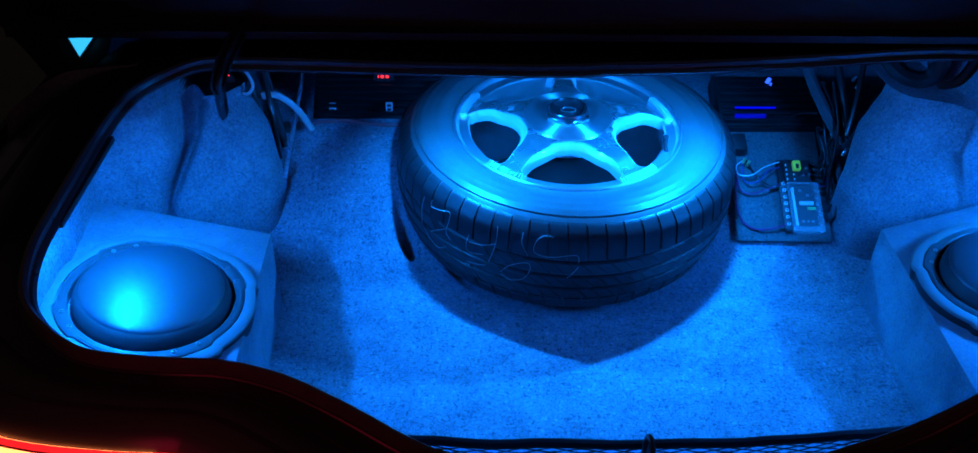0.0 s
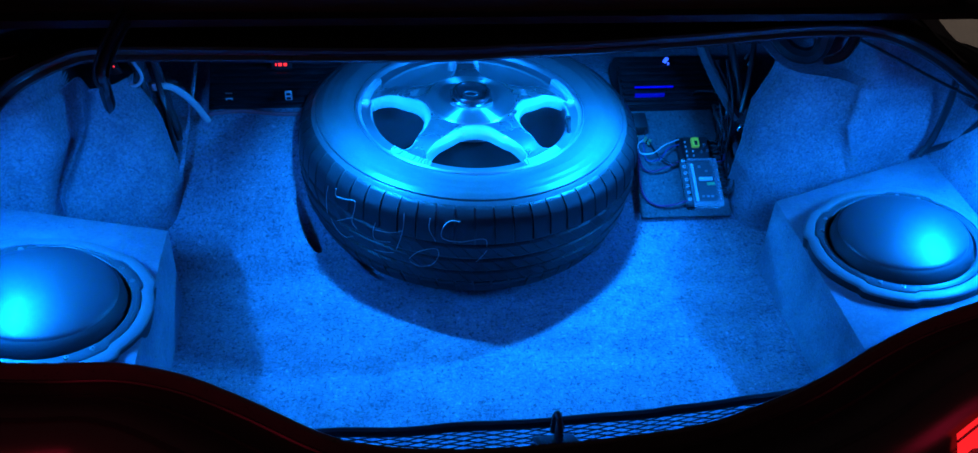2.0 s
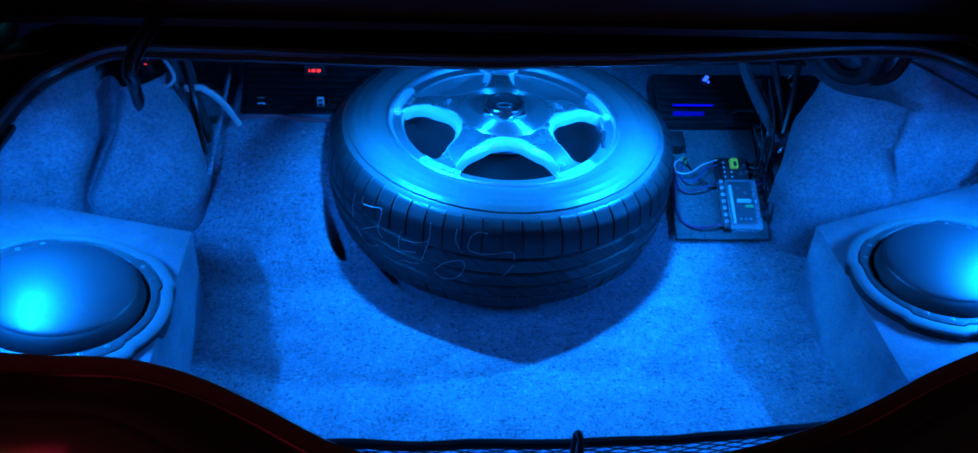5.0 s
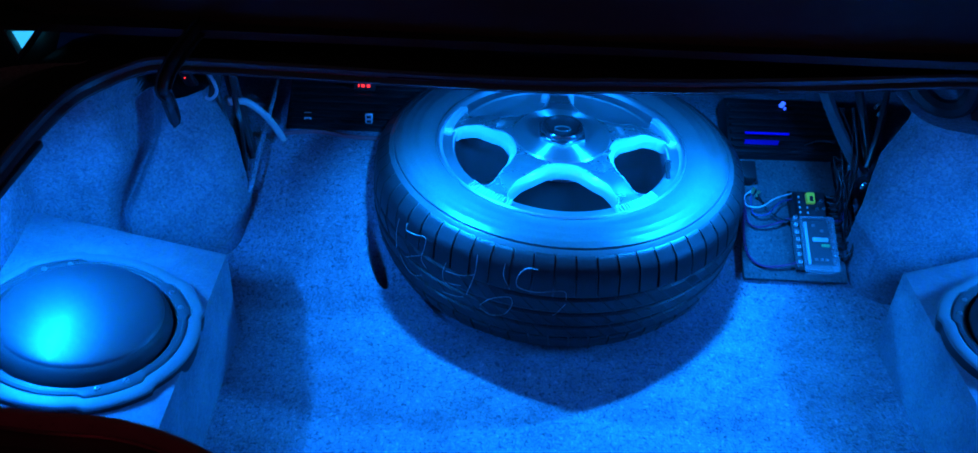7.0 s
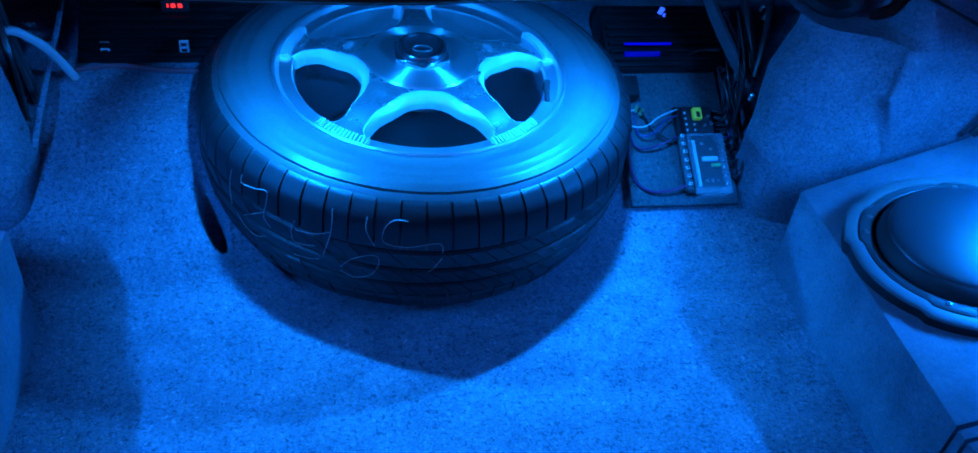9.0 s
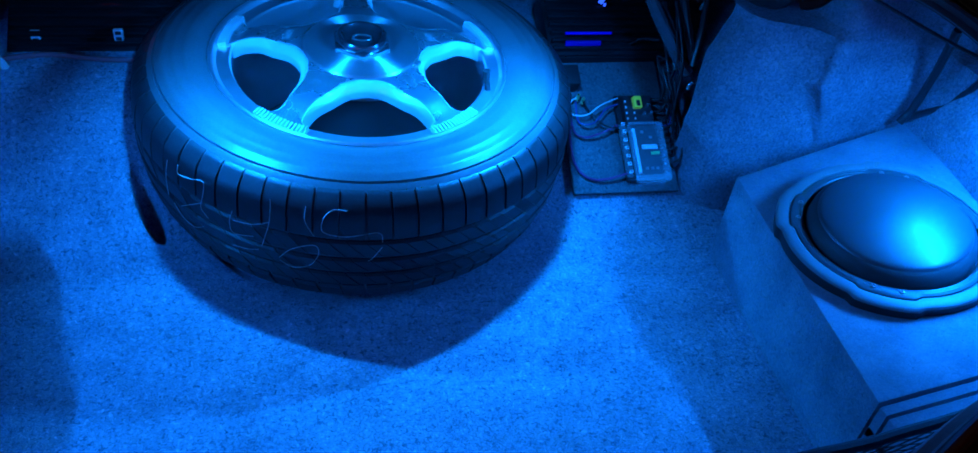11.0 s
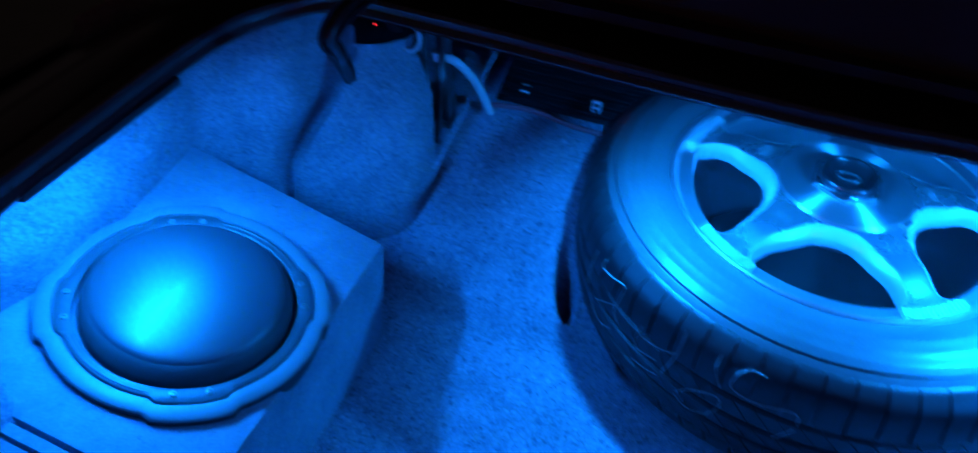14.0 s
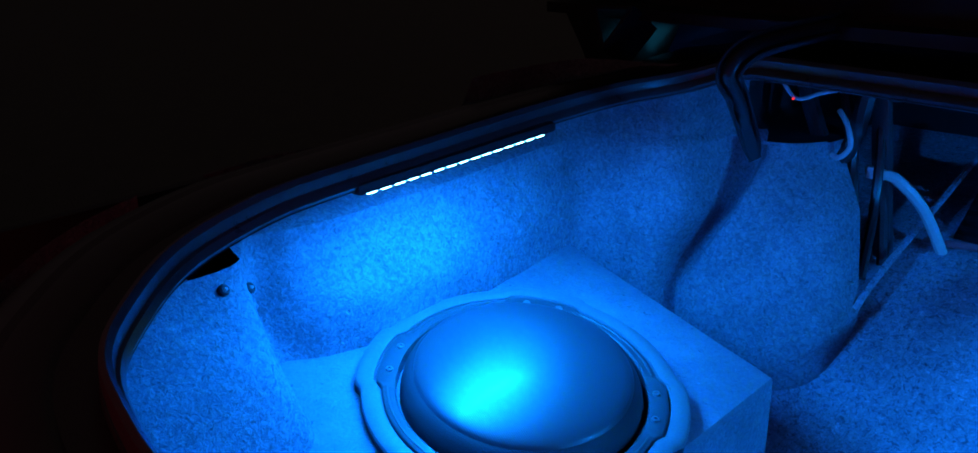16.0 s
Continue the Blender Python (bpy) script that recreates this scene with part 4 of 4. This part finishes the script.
cable([(0.475, 2.08, 0.43), (0.482, 1.99, 0.37), (0.500, 1.92, 0.30), (0.535, 1.865, 0.235), (0.560, 1.845, 0.205)], 0.011, loom, "thick grey cable loom hanging from the deck")
cable([(0.530, 2.06, 0.43), (0.545, 1.96, 0.36), (0.560, 1.90, 0.28), (0.565, 1.85, 0.22)], 0.008, black_cable, "black cable loom hanging from the deck")
cable([(0.60, 2.00, 0.42), (0.59, 1.92, 0.36), (0.575, 1.87, 0.29), (0.560, 1.84, 0.22)], 0.006, black_cable, "black cable loom hanging from the deck")
cable([(0.42, 2.02, 0.25), (0.40, 1.95, 0.205), (0.455, 1.93, 0.20), (0.50, 1.94, 0.22), (0.52, 1.90, 0.24)], 0.0028, black_cable, "black wire draped before the amplifier")
for p, r in (((0.556, 1.822, 0.193), 0.007), ((0.590, 1.905, 0.300), 0.008), ((0.575, 1.90, 0.315), 0.005)):
    con = thing("connector", "small bright crimp connector among the cables", "connector", p, group="crimp connectors")
    part("barrel", tube([(-0.004, 0, -r), (0, 0.002, 0), (0.003, 0, r)], r * 0.55, 8), bright_metal, con)

# ---- amplifiers ----


def amplifier(x0, x1, glow):
    w = x1 - x0
    amp = thing("amplifier", "finned dark car amplifier under the rear deck", "amplifier", ((x0 + x1) / 2, 1.985, 0.232 if x0 < 0 else 0.218), group="amplifiers")
    amp.rotation_euler = (radians(34), 0, 0)
    part("case", box_bm((w, 0.120, 0.045), (0, 0, -0.004), 0.004), amp_black, amp)
    for k in range(7):
        part("fin", box_bm((w - 0.01, 0.006, 0.012), (0, -0.050 + 0.0155 * k, 0.023), 0.0015), amp_black, amp)
    part("end_panel", box_bm((w - 0.004, 0.004, 0.040), (0, -0.062, -0.004), 0.001), amp_black, amp)
    return amp


amplifier(-0.500, -0.235, False)
amplifier(0.335, 0.560, True)
for p in ((-0.461, 1.945, 0.229), (-0.346, 1.930, 0.238)):
    t = thing("terminal_block", "pale terminal block on the amplifier", "terminal", p, group="amplifier terminals")
    part("block", box_bm((0.014, 0.008, 0.018), (0, 0, 0), 0.002), pale_plastic, t)
    for dz in (-0.0045, 0.0045):
        part("screw", box_bm((0.008, 0.002, 0.005), (0, -0.0045, dz), 0.0008), black_trim, t)
vm = thing("voltmeter", "small voltmeter with three glowing red digits", "voltmeter", (-0.359, 1.984, 0.279))
part("case", box_bm((0.040, 0.012, 0.022), (0, 0.007, 0), 0.002), black_trim, vm)
for x, w in ((-0.0105, 0.0025), (-0.0025, 0.0065), (0.0075, 0.0065)):
    part("digit", box_bm((w, 0.002, 0.0062), (x, 0.0, 0), 0.0008), red_glow, vm)
pl = thing("power_light", "small glowing blue power light on the amplifier", "light", (0.443, 1.998, 0.268))
part("lens", box_bm((0.009, 0.004, 0.013), (0, 0, 0), 0.002, turn=Matrix.Rotation(radians(25), 4, "Y")), blue_dot, pl)
part("lens", box_bm((0.004, 0.003, 0.006), (0.007, 0.0, -0.008), 0.001), blue_dot, pl)
gl = thing("light_bar", "blue glowing light bar on the amplifier face", "light", (0.402, 1.935, 0.236))
part("bar", box_bm((0.085, 0.004, 0.004), (0, 0, 0), 0.001), blue_glow, gl)
part("bar", box_bm((0.065, 0.004, 0.013), (-0.008, -0.004, -0.019), 0.001), blue_dim, gl)
cable([(-0.50, 1.905, 0.213), (-0.44, 1.915, 0.214), (-0.36, 1.905, 0.210), (-0.27, 1.905, 0.212)], 0.0042, pink_wire, "faded red power wire along the amplifier's foot")

# ---- hinges, hose and cables at the left-hand corner ----


def hinge(points, label):
    h = thing("goose_neck", label, "hinge arm", points[-1], group="lid hinge arms")
    o = Vector(points[-1])
    rel = [Vector(p) - o for p in points]
    # a pressed channel with raised edges, narrowing to a rounded tip, and a domed rib along its middle
    section = ((-1.0, -0.2), (-1.02, 0.45), (-0.92, 0.62), (-0.78, 0.55), (-0.66, 0.10), (-0.3, 0.0), (0.3, 0.0), (0.66, 0.10), (0.78, 0.55), (0.92, 0.62), (1.02, 0.45), (1.0, -0.2), (0.5, -0.35), (-0.5, -0.35))
    line = spline(rel, 8)
    rings, ribs = [], []
    for i, q in enumerate(line):
        f = i / (len(line) - 1)
        t = (line[min(i + 1, len(line) - 1)] - line[max(i - 1, 0)]).normalized()
        up = Vector((0.45 if o.x < 0 else -0.45, -0.75, 0.48))
        side = t.cross(up).normalized()
        up = side.cross(t).normalized()
        half = 0.0125 - 0.0045 * f
        if f > 0.9:
            half *= math.sqrt(max(0.05, 1 - ((f - 0.9) / 0.1) ** 2))
        rings.append([q + side * (a * half) + up * (b * 0.0085 * (1 - 0.85 * smooth(0.86, 1.0, f))) for a, b in section])
        dome = 0.0058 * (1 - smooth(0.70, 0.84, f)) + 0.0002
        ribs.append([q + side * (0.0062 * math.cos(k * math.tau / 10)) + up * (0.0005 + dome * math.sin(k * math.tau / 10)) for k in range(10)])
    part("arm", loft(rings, cap=True), net_black, h)
    part("rib", loft(ribs, cap=True), black_paint, h)
    return h


hinge([(-0.560, 1.738, 0.480), (-0.557, 1.64, 0.484), (-0.553, 1.545, 0.484), (-0.555, 1.516, 0.468), (-0.563, 1.545, 0.440), (-0.573, 1.580, 0.405), (-0.581, 1.612, 0.368)], "dark steel goose-neck hinge arm of the boot lid")
hinge([(0.700, 1.760, 0.480), (0.690, 1.725, 0.468), (0.672, 1.705, 0.437), (0.645, 1.690, 0.405), (0.610, 1.690, 0.395)], "dark steel goose-neck hinge arm of the boot lid")
cable([(-0.585, 1.880, 0.290), (-0.570, 1.862, 0.294), (-0.549, 1.870, 0.288), (-0.521, 1.885, 0.254), (-0.498, 1.897, 0.203)], 0.0064, pale_hose, "pale grey drain hose over the shelf edge", "hose", name="drain_hose")
br = thing("hinge_bracket", "dark steel bracket beside the carpet panel", "bracket", (-0.585, 1.87, 0.19))
part("plate", box_bm((0.020, 0.012, 0.20), (0.020, 0.0, 0.09), 0.002, turn=Matrix.Rotation(radians(-8), 4, "Y")), steel, br)
part("strut", tube([(0.040, -0.02, 0.0), (0.020, 0.0, 0.09), (0.0, 0.01, 0.19)], 0.006, 8), steel, br)
part("clip", box_bm((0.012, 0.008, 0.014), (0.012, -0.012, 0.105), 0.002), pale_plastic, br)
cable([(-0.67, 1.80, 0.41), (-0.64, 1.79, 0.385), (-0.615, 1.80, 0.392), (-0.59, 1.80, 0.40)], 0.0022, pale_wire, "thin pale wire under the deck edge")
cable([(-0.600, 1.815, 0.372), (-0.585, 1.805, 0.360), (-0.578, 1.803, 0.338), (-0.590, 1.805, 0.322), (-0.604, 1.810, 0.324)], 0.0030, pale_wire, "thin pale wire loop under the deck edge")
cable([(-0.63, 1.86, 0.43), (-0.60, 1.84, 0.36), (-0.585, 1.835, 0.29), (-0.560, 1.80, 0.205), (-0.548, 1.785, 0.180)], 0.0070, black_cable, "black cable loom beside the carpet panel")
cable([(-0.60, 1.90, 0.43), (-0.575, 1.87, 0.35), (-0.560, 1.845, 0.26), (-0.546, 1.80, 0.19)], 0.0055, black_cable, "black cable loom beside the carpet panel")
cable([(-0.66, 1.83, 0.415), (-0.62, 1.82, 0.335), (-0.605, 1.822, 0.315), (-0.59, 1.83, 0.33), (-0.58, 1.84, 0.40)], 0.010, black_cable, "black ribbed conduit under the deck")
fl = thing("carpet_clip", "small pale clip at the foot of the carpet panel", "clip", (-0.543, 1.770, 0.195))
part("head", lathe([(0.0, 0.0028), (0.0028, 0.002), (0.0034, 0.0), (0.0, -0.001)], 10), zinc, fl)
tiny = thing("status_light", "tiny red status light under the deck", "light", (-0.582, 1.675, 0.414))
part("lens", lathe([(0.0, 0.0016), (0.0016, 0.0), (0.0, -0.0016)], 8), red_glow, tiny)
fb = thing("trim_clip", "small pale trim clip in the carpet corner", "clip", (-0.838, 1.205, 0.275))
part("head", box_bm((0.006, 0.008, 0.005), (0, 0, 0), 0.001), pale_plastic, fb)
# cables down the right-hand carpet
cable([(0.815, 1.60, 0.40), (0.835, 1.62, 0.33), (0.846, 1.635, 0.285), (0.842, 1.638, 0.245), (0.832, 1.640, 0.222)], 0.0065, black_cable, "black cable down the carpet to the speaker box")
cable([(0.850, 1.54, 0.40), (0.868, 1.57, 0.33), (0.862, 1.60, 0.275), (0.850, 1.630, 0.242), (0.834, 1.642, 0.223)], 0.0055, black_cable, "black cable down the carpet to the speaker box")
cable([(0.64, 1.80, 0.43), (0.70, 1.72, 0.418), (0.80, 1.60, 0.385), (0.86, 1.50, 0.375), (0.88, 1.42, 0.39)], 0.0028, black_cable, "thin black cable along the carpet's upper edge")
cable([(0.60, 1.90, 0.43), (0.60, 1.86, 0.385), (0.63, 1.82, 0.355), (0.665, 1.80, 0.365), (0.68, 1.80, 0.42)], 0.016, black_cable, "thick black conduit under the deck")

# ---- net, striker, lamps ----
net = thing("cargo_net", "black elastic cargo net along the rear of the boot", "net", (0, 0, 0))
NX0, NX1 = -0.40, 0.52


def net_y(x):
    return 1.066 + 0.10 * (x - 0.02) ** 2 + 0.016 * (1 if x > 0.1 else 0) * (x - 0.1)


def cord_z(x):
    return 0.222 + 0.004 * noise.noise(Vector((x * 14, 3.1, 0))) - 0.004 * math.sin((x + 0.4) * 3.3)


part("cord", tube([(x, net_y(x), cord_z(x)) for x in [NX0 + (NX1 - NX0) * k / 30 for k in range(31)]], 0.0058, 8, 3), net_black, net)
strands = []
cell = 0.035
for k in range(-22, 50):
    for sgn in (1, -1):
        pts = []
        for j in range(45):
            x = NX0 + k * cell + sgn * j * cell / 2
            if NX0 <= x <= NX1:
                z = cord_z(x) - 0.004 - 0.0034 * j + 0.0015 * noise.noise(Vector((x * 30, j, sgn)))
                pts.append((x, net_y(x) - 0.001 * sgn - 0.0006 * j, z))
        if len(pts) > 2:
            strands.append(tube(pts, 0.00095, 4, 1))
part("mesh", join_bm(*strands), net_black, net)
strk = thing("lid_striker", "dark steel lid striker on the rear sill", "striker", (-0.040, 0.930, 0.345))
part("plate", box_bm((0.040, 0.030, 0.004), (0, 0.0, 0.0), 0.001, turn=Matrix.Rotation(radians(-35), 4, "X")), steel, strk)
part("post", box_bm((0.007, 0.008, 0.030), (0.002, 0.0, 0.011), 0.002), steel, strk)
part("loop", tube([(0.0, -0.012, 0.0), (0.0, -0.010, 0.024), (0.0, 0.0, 0.034), (0.0, 0.010, 0.024), (0.0, 0.012, 0.0)], 0.0032, 8), steel, strk)

for a, b in (L_LED, R_LED, FL_LED, FR_LED):
    d = b - a
    st = thing("led_strip", "slim black LED strip glowing blue under the boot edge", "led strip", (a + b) / 2, group="led strips")
    st.rotation_euler = (0, 0, math.atan2(d.y, d.x))
    part("carrier", box_bm((d.length + 0.018, 0.012, 0.009), (0, 0, 0.0065), 0.003), black_trim, st)
    for k in range(15):
        part("diode", box_bm((d.length / 15 * 0.66, 0.0020, 0.0014), (-d.length / 2 + d.length * (k + 0.5) / 15, 0, 0.0015 if a.y > 1.6 else 0.0005)), led_glow, st, smooth=False)


def tail_lamp(side, x_in, x_out, label):
    """A lamp whose lens follows the curve of the rear panel, just proud of it."""
    lamp = thing("tail_lamp", label, "tail lamp", (0, 0, 0), group="tail lamps")
    rows = [ring(a + 0.003, b + 0.003) for a, b in ((0.149, -0.012), (0.154, -0.020), (0.160, -0.032), (0.1645, -0.045), (0.168, -0.070), (0.1725, -0.105), (0.175, -0.150))]
    def strip(xa, xb):
        pick = [i for i, q in enumerate(lip) if xa <= side * q.x <= xb and q.y < 1.25]
        pick.sort(key=lambda i: (lip[i].x * side, lip[i].y))
        return pick
    cut = x_in + (x_out - x_in) * 0.40
    a = strip(x_in, cut)
    b = [a[-1]] + strip(cut, x_out)
    part("red_lens", loft([[r[i] for i in a] for r in rows], closed=False), tail_red, lamp)
    part("outer_lens", loft([[r[i] for i in b] for r in rows], closed=False), tail_clear if side < 0 else tail_red, lamp, "lit clear lens" if side < 0 else "")
    up = Vector((0, -0.0015, 0.0015))
    part("red_edge", loft([[r[i] + up for i in b] for r in rows[:2]], closed=False), tail_red, lamp)
    for k in range(6):
        r = ring(0.154 + 0.004 * k, -0.018 - 0.016 * k)
        part("lens_rib", tube([r[i] + Vector((0, -0.003, 0.003)) for i in a + b], 0.0012, 5, 1), tail_trim, lamp)
    return lamp


tail_lamp(-1, 0.42, 0.60, "lit red and clear tail lamp in the black rear panel")
tail_lamp(1, 0.245, 0.68, "lit red tail lamp in the black rear panel")

# three-cornered blue lens beside the lid's corner; added black housing hides it sideways
mark = thing("lid_corner_light", "small three-cornered blue light deep in an added black hood", "lamp", (-0.838, 1.750, 0.436))
to_eye = (Vector((-0.216, 0.408, 0.961)) - mark.location).normalized()
T3 = [Vector((-0.017, 0, 0.010)), Vector((0.023, 0, 0.012)), Vector((-0.007, 0, -0.022))]
part("lens", loft([[q - to_eye * 0.004 for q in T3], [q for q in T3]], cap=True), led_soft, mark, smooth=False)
part("housing", loft([[q * 1.5 - to_eye * 0.01 for q in T3], [q * 1.5 + to_eye * 0.115 for q in T3], [q * 1.12 + to_eye * 0.115 for q in T3], [q * 1.05 for q in T3]]), net_black, mark, smooth=False)
